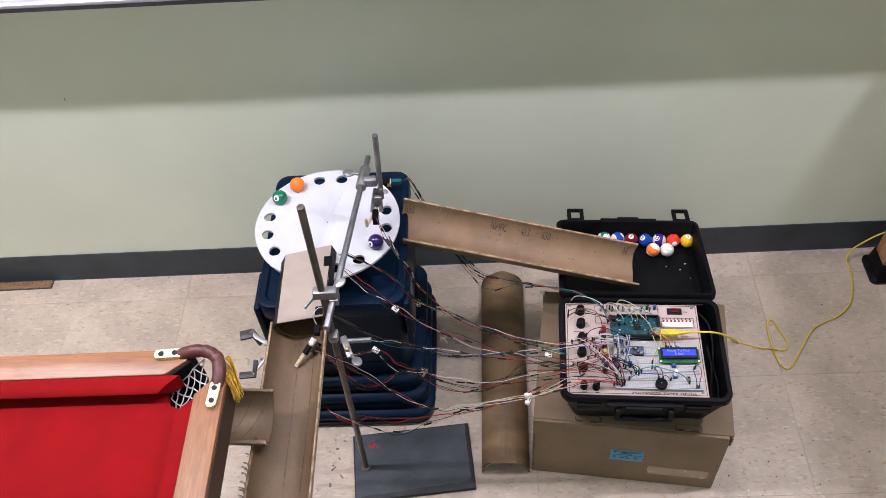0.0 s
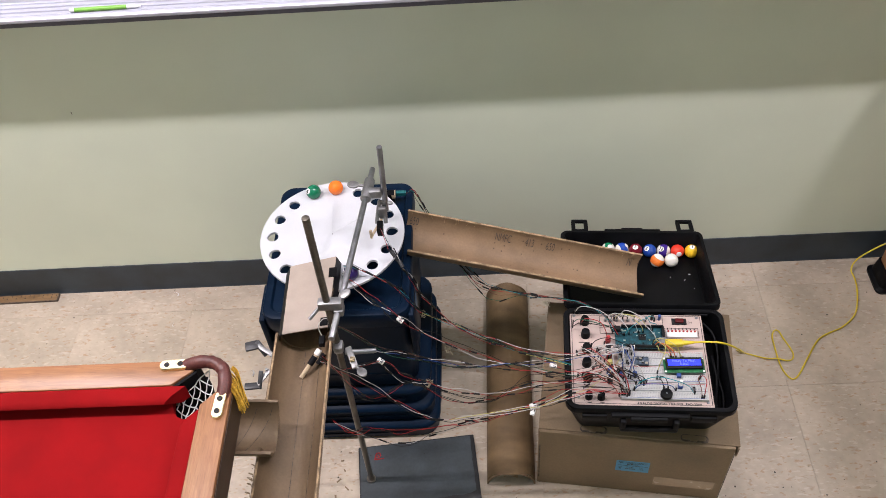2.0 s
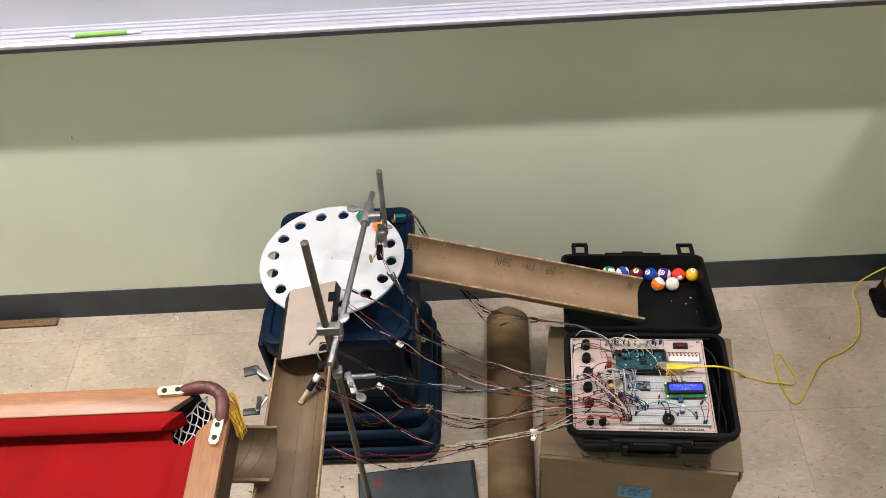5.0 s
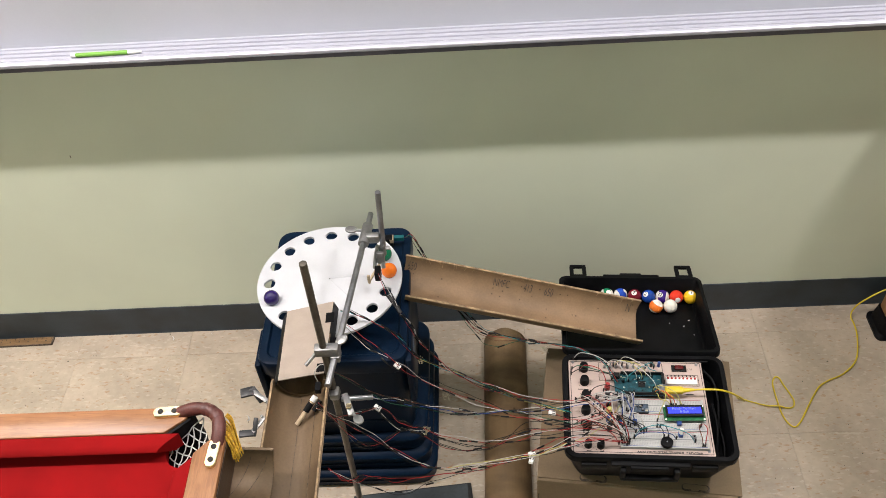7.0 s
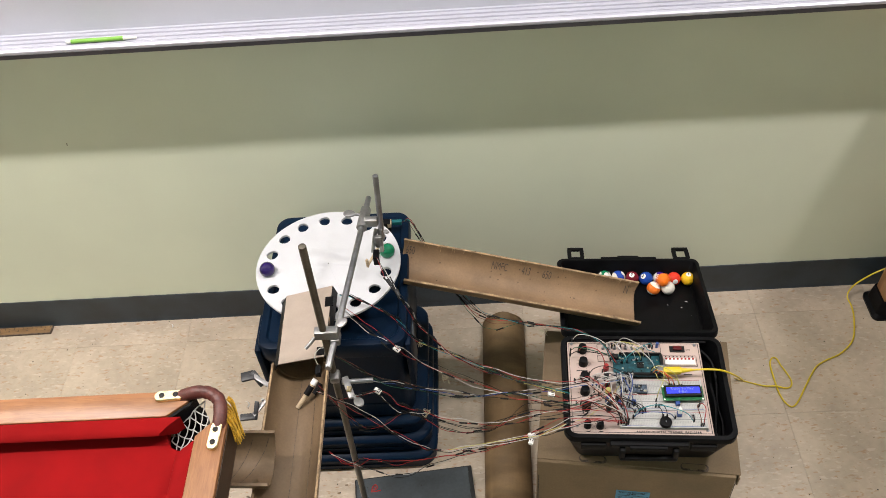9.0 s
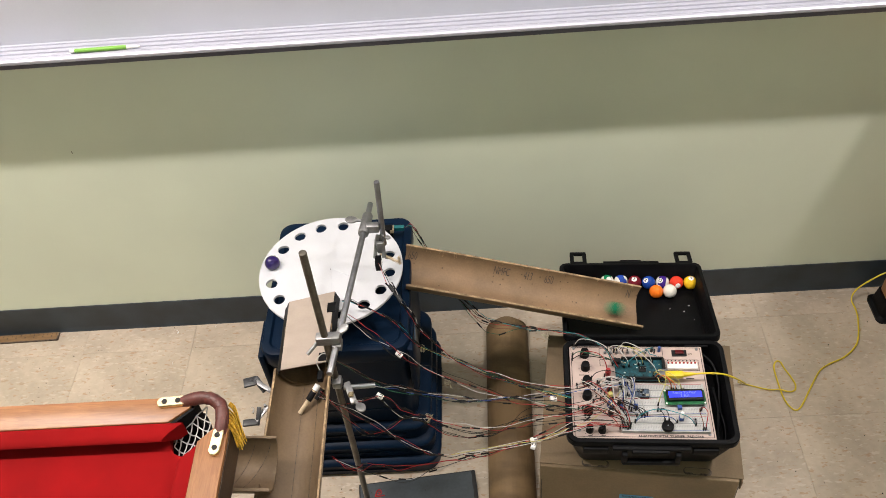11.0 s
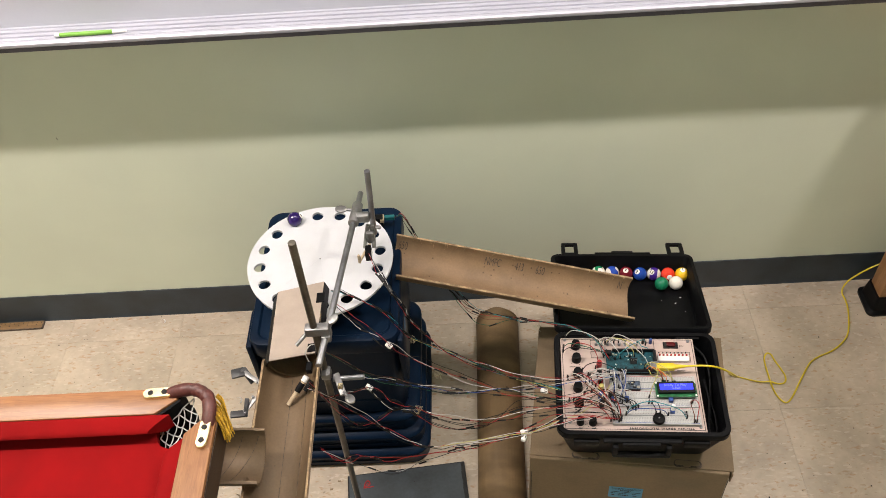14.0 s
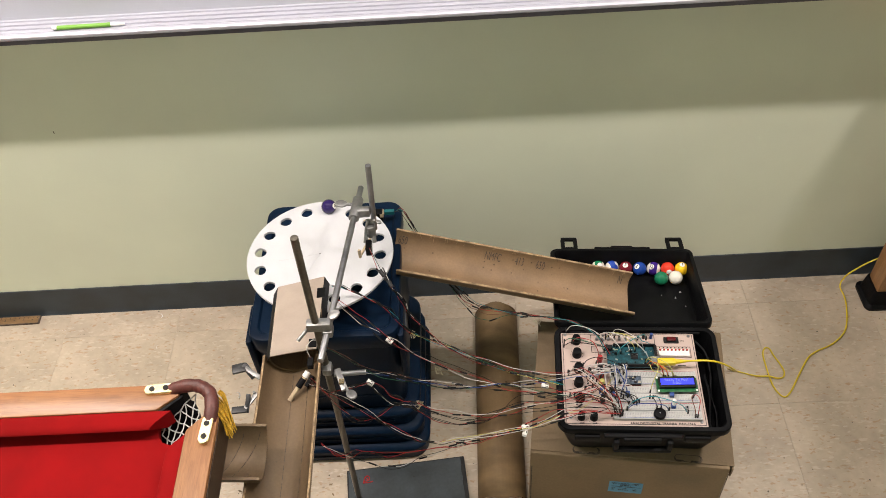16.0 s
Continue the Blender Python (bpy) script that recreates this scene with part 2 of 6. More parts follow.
def join(bm, own):
    if bm is None:
        return own
    me = bpy.data.meshes.new("tmp")
    own.to_mesh(me)
    own.free()
    bm.from_mesh(me)
    bpy.data.meshes.remove(me)
    return bm


def rod(p, q, r, seg=16, bm=None, r2=None, bevel=0.0):
    p, q = Vector(p), Vector(q)
    own = bmesh.new()
    bmesh.ops.create_cone(own, cap_ends=True, segments=seg, radius1=r, radius2=r if r2 is None else r2, depth=(q - p).length)
    if bevel:
        bmesh.ops.bevel(own, geom=[e for e in own.edges if all(len(f.verts) > 4 or True for f in e.link_faces) and abs(e.verts[0].co.z - e.verts[1].co.z) < 1e-6], offset=bevel, segments=2, profile=0.5, affect="EDGES")
    m = Matrix.Translation((p + q) / 2) @ (q - p).to_track_quat("Z", "Y").to_matrix().to_4x4()
    bmesh.ops.transform(own, matrix=m, verts=own.verts[:])
    return join(bm, own)


def smooth_line(points, n=8):
    """A Catmull-Rom line through the points."""
    p = [Vector(a) for a in points]
    p = [p[0] * 2 - p[1]] + p + [p[-1] * 2 - p[-2]]
    out = []
    for i in range(1, len(p) - 2):
        a, b, c, d = p[i - 1], p[i], p[i + 1], p[i + 2]
        for k in range(n):
            t = k / n
            out.append(0.5 * (2 * b + (c - a) * t + (2 * a - 5 * b + 4 * c - d) * t * t + (3 * b - a - 3 * c + d) * t ** 3))
    return out + [p[-2]]


def tube(points, r, seg=6, n=8, bm=None):
    line = smooth_line(points, n) if n > 1 else [Vector(a) for a in points]
    bm = bm or bmesh.new()
    rings = []
    up = Vector((0, 0, 1))
    for i, c in enumerate(line):
        d = (line[min(i + 1, len(line) - 1)] - line[max(i - 1, 0)]).normalized()
        s = d.cross(up)
        s = s.normalized() if s.length > 1e-3 else Vector((1, 0, 0))
        u = s.cross(d)
        rad = r[min(i * len(r) // len(line), len(r) - 1)] if isinstance(r, (list, tuple)) else r
        rings.append([bm.verts.new(c + (s * math.cos(a) + u * math.sin(a)) * rad) for a in (2 * math.pi * k / seg for k in range(seg))])
    for a, b in zip(rings, rings[1:]):
        for k in range(seg):
            bm.faces.new((a[k], a[(k + 1) % seg], b[(k + 1) % seg], b[k]))
    bm.faces.new(rings[0])
    bm.faces.new(rings[-1][::-1])
    return bm


def rrect(w, d, r, n=5):
    out = []
    for cx, cy, a0 in ((w / 2 - r, d / 2 - r, 0), (-w / 2 + r, d / 2 - r, 90), (-w / 2 + r, -d / 2 + r, 180), (w / 2 - r, -d / 2 + r, 270)):
        for k in range(n + 1):
            a = radians(a0 + 90 * k / n)
            out.append((cx + r * math.cos(a), cy + r * math.sin(a)))
    return out


def loft(layers, caps=(True, True), bm=None):
    """Layers of (points, z) with equal counts joined into a skin."""
    bm = bm or bmesh.new()
    rings = [[bm.verts.new((x, y, z)) for x, y in pts] for pts, z in layers]
    for a, b in zip(rings, rings[1:]):
        for k in range(len(a)):
            bm.faces.new((a[k], a[(k + 1) % len(a)], b[(k + 1) % len(a)], b[k]))
    if caps[0]:
        bm.faces.new(rings[0][::-1])
    if caps[1]:
        bm.faces.new(rings[-1])
    return bm


def ball_bm(r, seg=24):
    bm = bmesh.new()
    bmesh.ops.create_uvsphere(bm, u_segments=seg, v_segments=seg // 2, radius=r)
    return bm


def half_tube(r, length, thick=0.006, arc=180, seg=22, rough=0.0, steps=30, seed=1, cut=None, notch=None, skew=0.0):
    """A trough along x from 0 to length, open upwards, its lip at z = 0; the lips can be ragged."""
    rnd = random.Random(seed)
    bm = bmesh.new()
    a0 = (180 - arc) / 2
    grid = []
    for i in range(steps + 1):
        ring = []
        jag = [rnd.uniform(-1, 1) * rough for _ in (0, 1)]
        for rad in (r, r + thick):
            row = []
            for k in range(seg + 1):
                a = radians(180 + a0 + arc * k / seg)
                dz = jag[0] if k == 0 else jag[1] if k == seg else 0
                x = length * i / steps
                if cut and i in (0, steps):
                    x += cut * math.sin(a * 3) * (1 if i else -1)
                x += skew * (1 - math.cos(a)) * (1 - i / steps)
                row.append(bm.verts.new((x, math.cos(a) * rad, math.sin(a) * rad + dz)))
            ring.append(row)
        grid.append(ring)
    for g, h in zip(grid, grid[1:]):
        i = grid.index(g)
        last = notch[2] if notch and notch[0] <= i < notch[1] else seg
        for k in range(last):
            bm.faces.new((g[0][k], g[0][k + 1], h[0][k + 1], h[0][k]))
            bm.faces.new((g[1][k], h[1][k], h[1][k + 1], g[1][k + 1]))
        if last < seg:
            bm.faces.new((g[0][last], g[1][last], h[1][last], h[0][last]))
        for e, c in ((g, notch and i == notch[1]), (h, notch and i + 1 == notch[0])):
            for k in range(notch[2], seg) if c else ():
                bm.faces.new((e[0][k], e[1][k], e[1][k + 1], e[0][k + 1]))
        bm.faces.new((g[0][0], h[0][0], h[1][0], g[1][0]))
        if last == seg:
            bm.faces.new((g[0][seg], g[1][seg], h[1][seg], h[0][seg]))
    for g in (grid[0], grid[-1]):
        for k in range(seg):
            bm.faces.new((g[0][k], g[1][k], g[1][k + 1], g[0][k + 1]))
    return bm


def prism(points, z0, z1, bevel=0.002):
    bm = bmesh.new()
    lo = [bm.verts.new((x, y, z0)) for x, y in points]
    hi = [bm.verts.new((x, y, z1)) for x, y in points]
    bm.faces.new(lo[::-1])
    bm.faces.new(hi)
    for k in range(len(points)):
        j = (k + 1) % len(points)
        bm.faces.new((lo[k], lo[j], hi[j], hi[k]))
    if bevel:
        bmesh.ops.bevel(bm, geom=bm.edges[:], offset=bevel, segments=2, affect="EDGES", profile=0.5)
    return bm


def letters(name, text, size, material, parent, m, extrude=0.0003, spacing=1.0, bold=0.0):
    c = bpy.data.curves.new(name, "FONT")
    c.body, c.size, c.extrude, c.align_x, c.align_y, c.space_character = text, size, extrude, "CENTER", "CENTER", spacing
    c.offset = bold
    tmp = new("tmp", c)
    me = bpy.data.meshes.new_from_object(tmp.evaluated_get(bpy.context.evaluated_depsgraph_get()))
    bpy.data.objects.remove(tmp)
    me.materials.clear()
    me.materials.append(material)
    me.name = name
    ob = new(name, me)
    ob.parent = parent
    ob.matrix_basis = m
    return ob


# ---- setting ----
TILE = 0.3048
X0, X1, Y1 = -4.6, 2.9, -6.0
wall_n = tagged(part("wall_north", box(X1 - X0 + 0.3, 0.15, CEIL, (X0 + X1) / 2, 0.075, 0), M_WALL), "khaki painted wall behind the apparatus", "wall", kind="structure")
tagged(part("wall_south", box(X1 - X0 + 0.3, 0.15, CEIL, (X0 + X1) / 2, Y1 - 0.075, 0), M_WALL), "plain khaki painted room wall", "wall", kind="structure")
tagged(part("wall_west", box(0.15, -Y1, CEIL, X0 - 0.075, Y1 / 2, 0), M_WALL), "plain khaki painted side wall", "wall", kind="structure")
tagged(part("wall_east", box(0.15, -Y1, CEIL, X1 + 0.075, Y1 / 2, 0), M_WALL), "plain khaki painted side wall", "wall", kind="structure")
tagged(part("ceiling", box(X1 - X0 + 0.3, -Y1 + 0.3, 0.1, (X0 + X1) / 2, Y1 / 2, CEIL), M_CEIL), "plain off-white ceiling", "ceiling", kind="structure")


def cove_base():
    bm = bmesh.new()
    prof = [(0, 0.102), (-0.003, 0.102), (-0.0033, 0.02), (-0.0038, 0.010), (-0.0055, 0.003), (-0.0068, 0.0), (0, 0)]
    a = [bm.verts.new((X0, y, z)) for y, z in prof]
    b = [bm.verts.new((X1, y, z)) for y, z in prof]
    for k in range(len(prof)):
        j = (k + 1) % len(prof)
        bm.faces.new((a[k], a[j], b[j], b[k]))
    bm.faces.new(a)
    bm.faces.new(b[::-1])
    return tagged(part("baseboard", bm, M_BASE, smooth=True), "dark grey rubber cove base along the wall", "baseboard", kind="structure")


cove_base()


# the board hangs a little out of level
BOARD = pose(-0.6, 0, 0.9265, 0, 0.34, 0) @ pose(0.6, 0, -0.93)


def whiteboard():
    w = root("whiteboard", "white enamel whiteboard with an aluminium marker tray", "whiteboard", at=BOARD)
    x0, x1 = -3.6, 1.9
    part("panel", box(x1 - x0, 0.019, 1.2205, (x0 + x1) / 2, -0.0115, 0.9350), M_BOARD, w)
    prof = [(-0.002, 0.922), (-0.002, 0.940), (-0.015, 0.940), (-0.0165, 0.9365), (-0.026, 0.9362)]
    for y in (-0.027, -0.041, -0.055):
        prof += [(y, 0.9335), (y - 0.0045, 0.9335), (y - 0.0055, 0.9366), (y - 0.013, 0.9366)]
    prof += [(-0.0695, 0.9335), (-0.073, 0.9335), (-0.0745, 0.9395), (-0.077, 0.9410), (-0.083, 0.9410), (-0.0865, 0.938), (-0.0865, 0.933), (-0.081, 0.928)]
    bm = bmesh.new()
    a = [bm.verts.new((x0, y, z)) for y, z in prof]
    b = [bm.verts.new((x1, y, z)) for y, z in prof]
    for k in range(len(prof)):
        j = (k + 1) % len(prof)
        bm.faces.new((a[k], a[j], b[j], b[k]))
    bm.faces.new(a)
    bm.faces.new(b[::-1])
    part("marker_tray", bm, M_ALU, w, "ribbed aluminium marker tray")
    # thin dark strip added below the tray's front edge
    part("under_strip", box(x1 - x0, 0.004, 0.0085, (x0 + x1) / 2, -0.0790, 0.9190), M_STRIP, w, "dark grey strip under the tray")
    part("side_frame", box(0.02, 0.02, 1.2, x0, -0.010, 0.967), M_ALU, w)
    part("side_frame", box(0.02, 0.02, 1.2, x1, -0.010, 0.967), M_ALU, w)
    part("top_frame", box(x1 - x0, 0.02, 0.02, (x0 + x1) / 2, -0.010, 2.168), M_ALU, w)


whiteboard()


def pool_ball(name, label, colour, at, stripe=False, spot=(0.3, -0.6, 0.7), number=True, group="pool balls"):
    """A ball with its number disc; a striped one has white caps."""
    m = bpy.data.materials.new(name)
    m.use_nodes = True
    nt = m.node_tree
    b = nt.nodes["Principled BSDF"]
    b.inputs["Roughness"].default_value = 0.12
    co = nt.nodes.new("ShaderNodeTexCoord")
    src = None
    if stripe:
        sx = nt.nodes.new("ShaderNodeSeparateXYZ")
        nt.links.new(co.outputs["Object"], sx.inputs[0])
        ab = nt.nodes.new("ShaderNodeMath")
        ab.operation = "ABSOLUTE"
        nt.links.new(sx.outputs["X"], ab.inputs[0])
        gt = nt.nodes.new("ShaderNodeMath")
        gt.operation = "GREATER_THAN"
        gt.inputs[1].default_value = 0.0085
        nt.links.new(ab.outputs[0], gt.inputs[0])
        mx = nt.nodes.new("ShaderNodeMix")
        mx.data_type = "RGBA"
        mx.inputs["A"].default_value, mx.inputs["B"].default_value = (*colour, 1), (0.75, 0.72, 0.64, 1)
        nt.links.new(gt.outputs[0], mx.inputs["Factor"])
        nt.links.new(mx.outputs["Result"], b.inputs["Base Color"])
    else:
        b.inputs["Base Color"].default_value = (*colour, 1)
    thing = root(name, label, "pool ball", group, at=at)
    part("ball", ball_bm(0.016, 28), m, thing, smooth=True)
    if number:
        d = Vector(spot).normalized()
        q = d.to_track_quat("Z", "Y").to_matrix().to_4x4()
        bm = bmesh.new()
        tip, rings = bm.verts.new((0, 0, 0.01618)), []
        for a, r in ((8, 0.01618), (16, 0.01618), (22.5, 0.01615), (23.5, 0.0157)):
            w = radians(a)
            rings.append([bm.verts.new((r * math.sin(w) * math.cos(k * math.pi / 10), r * math.sin(w) * math.sin(k * math.pi / 10), r * math.cos(w))) for k in range(20)])
        for k in range(20):
            bm.faces.new((tip, rings[0][k], rings[0][(k + 1) % 20]))
            for lo, hi in zip(rings, rings[1:]):
                bm.faces.new((lo[k], hi[k], hi[(k + 1) % 20], lo[(k + 1) % 20]))
        bmesh.ops.transform(bm, matrix=q, verts=bm.verts[:])
        part("number_disc", bm, M_WHITE, thing, "white number disc", smooth=True)
        if isinstance(number, str):
            letters("number", number, 0.0098, M_PRINT, thing, q @ Matrix.Translation((0, 0, 0.01608)), 0.0004, bold=0.0003)
    return thing


# ---- the totes ----
def totes():
    """One tote over three wider ones, nested so that only their rims show."""
    t = root("storage_tote", "navy blue plastic storage tote carrying the disc", "storage tote", "stacked totes", at=pose(-1.0255, -0.279, 0.170, 0, 0, -0.4))
    W, D = 0.305, 0.375
    part("body", loft([(rrect(W - 0.022, D - 0.034, 0.03), 0.0), (rrect(W - 0.014, D - 0.030, 0.035), 0.006), (rrect(W - 0.010, D - 0.012, 0.03), 0.244)]), M_TOTE, t, smooth=True)
    part("lid", loft([(rrect(W - 0.004, D - 0.004, 0.028), 0.246), (rrect(W, D, 0.03), 0.249), (rrect(W, D, 0.03), 0.284), (rrect(W - 0.004, D - 0.004, 0.029), 0.2885), (rrect(W - 0.012, D - 0.012, 0.027), 0.290), (rrect(W - 0.034, D - 0.034, 0.02), 0.2895), (rrect(W - 0.042, D - 0.042, 0.018), 0.285)]), M_TOTE, t, "navy lid with a raised rim", smooth=True)
    for s in (-1, 1):
        g = part("grip", box(0.014, 0.098, 0.150, s * (W / 2 + 0.001), -0.132, 0.127, 0.006), M_TOTE, t, smooth=True)
        part("grip_slot", box(0.003, 0.030, 0.034, s * (W / 2 + 0.0075), -0.125, 0.228, 0.001), M_TOTELIT, g, "grip slot in lit, paler blue")
    for z in (0.05, 0.10):
        part("front_ridge", box(W - 0.09, 0.004, 0.006, 0, -D / 2 + 0.0135, z, 0.0015), M_TOTE, t)
    for k, (W, D, cy) in enumerate(((0.338, 0.345, -0.2955), (0.353, 0.358, -0.3020), (0.369, 0.371, -0.3085))):
        t = root("storage_tote", "wide navy plastic tote nested low in the stack", "storage tote", "stacked totes", at=pose(-1.023, cy, 0.1125 - 0.056 * k, 0, 0, -0.5))
        rim = [(rrect(W - 0.02, D - 0.02, 0.036), 0.0), (rrect(W - 0.008, D - 0.008, 0.04), 0.004), (rrect(W - 0.005, D - 0.005, 0.041), 0.036), (rrect(W, D, 0.045), 0.040), (rrect(W, D, 0.045), 0.0455), (rrect(W - 0.003, D - 0.003, 0.044), 0.0485), (rrect(W - 0.014, D - 0.014, 0.038), 0.0525), (rrect(W - 0.05, D - 0.05, 0.03), 0.0555)]
        part("rim", loft(rim), M_TOTE, t, smooth=True)
        for s in (-1, 1):
            part("side_rib", box(0.005, 0.20, 0.016, s * (W / 2 - 0.003), 0, 0.010, 0.002), M_TOTE, t, smooth=True)
        part("front_rib", box(0.22, 0.004, 0.006, 0, -D / 2 + 0.003, 0.018, 0.0015), M_TOTE, t, smooth=True)


totes()

# ---- the turning disc ----
DISC_C, DISC_Z, RING = (-1.032, -0.304), 0.530, 0.1246
HOLE0, HOLES = 125.0, 16
PENCIL = ((128.0, 0.075), (72.0, 0.085))
M_PENCIL = plain("pencil_grey", (0.48, 0.49, 0.52), 0.7)


def disc():
    d = root("indexing_disc", "round white foam-board disc with sixteen holes round its edge", "turntable", at=pose(*DISC_C, DISC_Z))
    bm = bmesh.new()
    R, hr, th = 0.1505, 0.0122, 0.0055
    # each sixteenth: an outer and an inner band round its hole, then the middle
    for s in range(HOLES):
        a0 = radians(HOLE0 + 360 / HOLES * s)
        half = math.pi / HOLES
        hc = Vector((math.cos(a0) * RING, math.sin(a0) * RING))
        wob = random.Random(s)
        hole = []
        for k in range(24):
            a = a0 + 2 * math.pi * k / 24
            rr = hr * (1 + 0.035 * math.sin(2 * a + s) + 0.03 * math.sin(3 * a + 2.1 * s) + wob.uniform(-0.03, 0.01))
            hole.append(hc + Vector((math.cos(a), math.sin(a))) * rr)
        rim = []
        for k in range(24):
            a = a0 + 2 * math.pi * k / 24
            dx, dy = math.cos(2 * math.pi * k / 24), math.sin(2 * math.pi * k / 24)
            m = max(abs(dx), abs(dy))
            u, v = dx / m, dy / m
            rad = (R + 0.098) / 2 + u * (R - 0.098) / 2
            ang = a0 + v * half
            rim.append(Vector((math.cos(ang) * rad, math.sin(ang) * rad)))
        top = [[bm.verts.new((p.x, p.y, 0)) for p in ring] for ring in (hole, rim)]
        low = [[bm.verts.new((p.x, p.y, -th)) for p in ring] for ring in (hole, rim)]
        for k in range(24):
            j = (k + 1) % 24
            bm.faces.new((top[0][k], top[1][k], top[1][j], top[0][j]))
            bm.faces.new((low[0][k], low[0][j], low[1][j], low[1][k]))
            bm.faces.new((top[0][k], top[0][j], low[0][j], low[0][k]))
        for k in range(-3, 3):
            j = k + 1
            bm.faces.new((top[1][k], low[1][k], low[1][j], top[1][j]))
        inner = [top[1][k] for k in range(9, 16)]
        bm.faces.new([bm.verts.new((0, 0, 0))] + inner)
        bm.faces.new([bm.verts.new((0, 0, -th))] + [low[1][k] for k in range(9, 16)][::-1])
    bmesh.ops.remove_doubles(bm, verts=bm.verts[:], dist=0.00005)
    part("plate", bm, M_DISC, d)
    for a, ln in PENCIL:
        part("pencil_line", box(ln, 0.0004, 0.0003, ln / 2 + 0.004, 0, 0.0, turn=pose(0, 0, 0, 0, 0, a)), M_PENCIL, d, "faint pencil line")
    part("hub", rod((0, 0, -0.055), (0, 0, -0.0055), 0.011, 20), M_STEEL, d, "steel motor hub")
    part("centre_pin", rod((0, 0, -0.002), (0, 0, 0.0010), 0.0011, 10), M_BLACKFLAT, d, "small dark axle tip")
    return d


disc_ob = disc()
motor = root("stepper_motor", "small square black stepper motor under the disc", "motor", at=pose(*DISC_C, 0.4565))
part("housing", box(0.042, 0.042, 0.034, 0, 0, 0, 0.003), M_BLACK, motor)
part("flange", box(0.042, 0.042, 0.004, 0, 0, 0.0345, 0.001), M_STEEL, motor)


# ---- troughs ----
def between(p, q, roll=0):
    """Local x from p to q, local z up."""
    p, q = Vector(p), Vector(q)
    d = (q - p).normalized()
    s = Vector((0, 0, 1)).cross(d).normalized()
    u = d.cross(s)
    m = Matrix((d, s, u)).transposed().to_4x4()
    return Matrix.Translation(p) @ m @ pose(0, 0, 0, roll, 0, 0), (q - p).length


def fuzz(length, r, n, seed, side=1):
    """Torn paper fibres along a cut lip."""
    rnd = random.Random(seed)
    bm = bmesh.new()
    for _ in range(n):
        x, a = rnd.uniform(0.01, length - 0.01), rnd.choice((1.0, 1.0, 1.0, 1.8)) * rnd.uniform(0.002, 0.006)
        p = Vector((x, side * (r + 0.001), -0.002))
        tube([p, p + Vector((rnd.uniform(-0.002, 0.002), -side * a * 0.35, -a * 0.3)), p + Vector((rnd.uniform(-0.005, 0.005), -side * a * 0.55, -a * 1.3))], 0.0006, 4, 3, bm)
    return bm


def ramp():
    m, L = between((-0.885, -0.264, 0.492), (-0.372, -0.312, 0.360), 5)
    t = root("delivery_trough", "brown cardboard half tube sloping into the open case lid", "cardboard trough", at=m)
    part("shell", half_tube(0.050, L, 0.005, 172, rough=0.0004, steps=60, seed=4, cut=0.003, skew=0.006), M_CARDTUBE, t, smooth=True)
    for y, x0 in ((0.0523, 0.001), (-0.0523, 0.013)):
        part("cut_lip", box(L - x0 - 0.002, 0.0042, 0.0012, (L + x0) / 2, y, -0.0036), M_CARDEDGE, t, "pale cut lip")
    for k in range(84):
        part("fibre", fuzz(L, 0.050, 1, 100 + k, 1 if k < 60 else -1), M_CARDEDGE, t, "pale torn fibre")
    for text, x in (("650", 0.019), ("NMFC", 0.219), ("413", 0.279), ("650", 0.326), ("N", 0.508)):
        a = radians(31)
        mm = Matrix.Translation((x, math.cos(a) * 0.0488, -math.sin(a) * 0.0488)) @ pose(0, 0, 0, 90 - 31, 0, 0)
        letters("stamp", text, 0.027, M_INK, t, mm @ Matrix.Diagonal((0.50, 1.0, 1, 1)), 0.0001)


ramp()


def feed_trough():
    m, L = between((-1.035, -1.06, 0.655), (-1.048, -0.597, 0.603))
    t = root("feed_trough", "brown cardboard half tube leading down to the disc", "cardboard trough", at=m)
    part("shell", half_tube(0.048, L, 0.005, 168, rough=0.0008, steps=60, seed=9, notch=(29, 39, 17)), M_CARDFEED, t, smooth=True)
    rnd = random.Random(14)
    for k in range(14):
        x, w = rnd.uniform(0.10, 0.20), rnd.uniform(0.003, 0.007)
        p = Vector((x, 0.0535, -0.004))
        curl = [p, p + Vector((0.3 * w, w, 0.2 * w)), p + Vector((w, 1.3 * w, -0.5 * w)), p + Vector((1.1 * w, 0.5 * w, -1.4 * w)), p + Vector((0.4 * w, 0.5 * w, -1.8 * w))]
        part("paper_curl", tube(curl, 0.0006, 4, 4), M_CARD, t, "brown curl of torn paper")
    part("fold_mark", tube([(L - 0.01, -0.024, -0.0412), (L * 0.6, -0.026, -0.0400), (L * 0.3, -0.025, -0.0406)], 0.0005, 4, 6), M_INK, t, "faint dark fold mark")
    part("pencil_line", box(L - 0.02, 0.0008, 0.0006, L / 2, 0.004, -0.0478), M_INK, t, "faint pencil line")
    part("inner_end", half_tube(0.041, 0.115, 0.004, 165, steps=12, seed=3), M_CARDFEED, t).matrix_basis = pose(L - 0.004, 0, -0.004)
    for a, b, y in ((0, L, -0.0505), (0, L * 0.45, 0.0505), (L * 0.65, L, 0.0505)):
        part("cut_lip", box(b - a, 0.0030, 0.0015, (a + b) / 2, y - math.copysign(0.0012, y), -0.0045), M_CARDEDGE, t, "pale cut lip")


feed_trough()


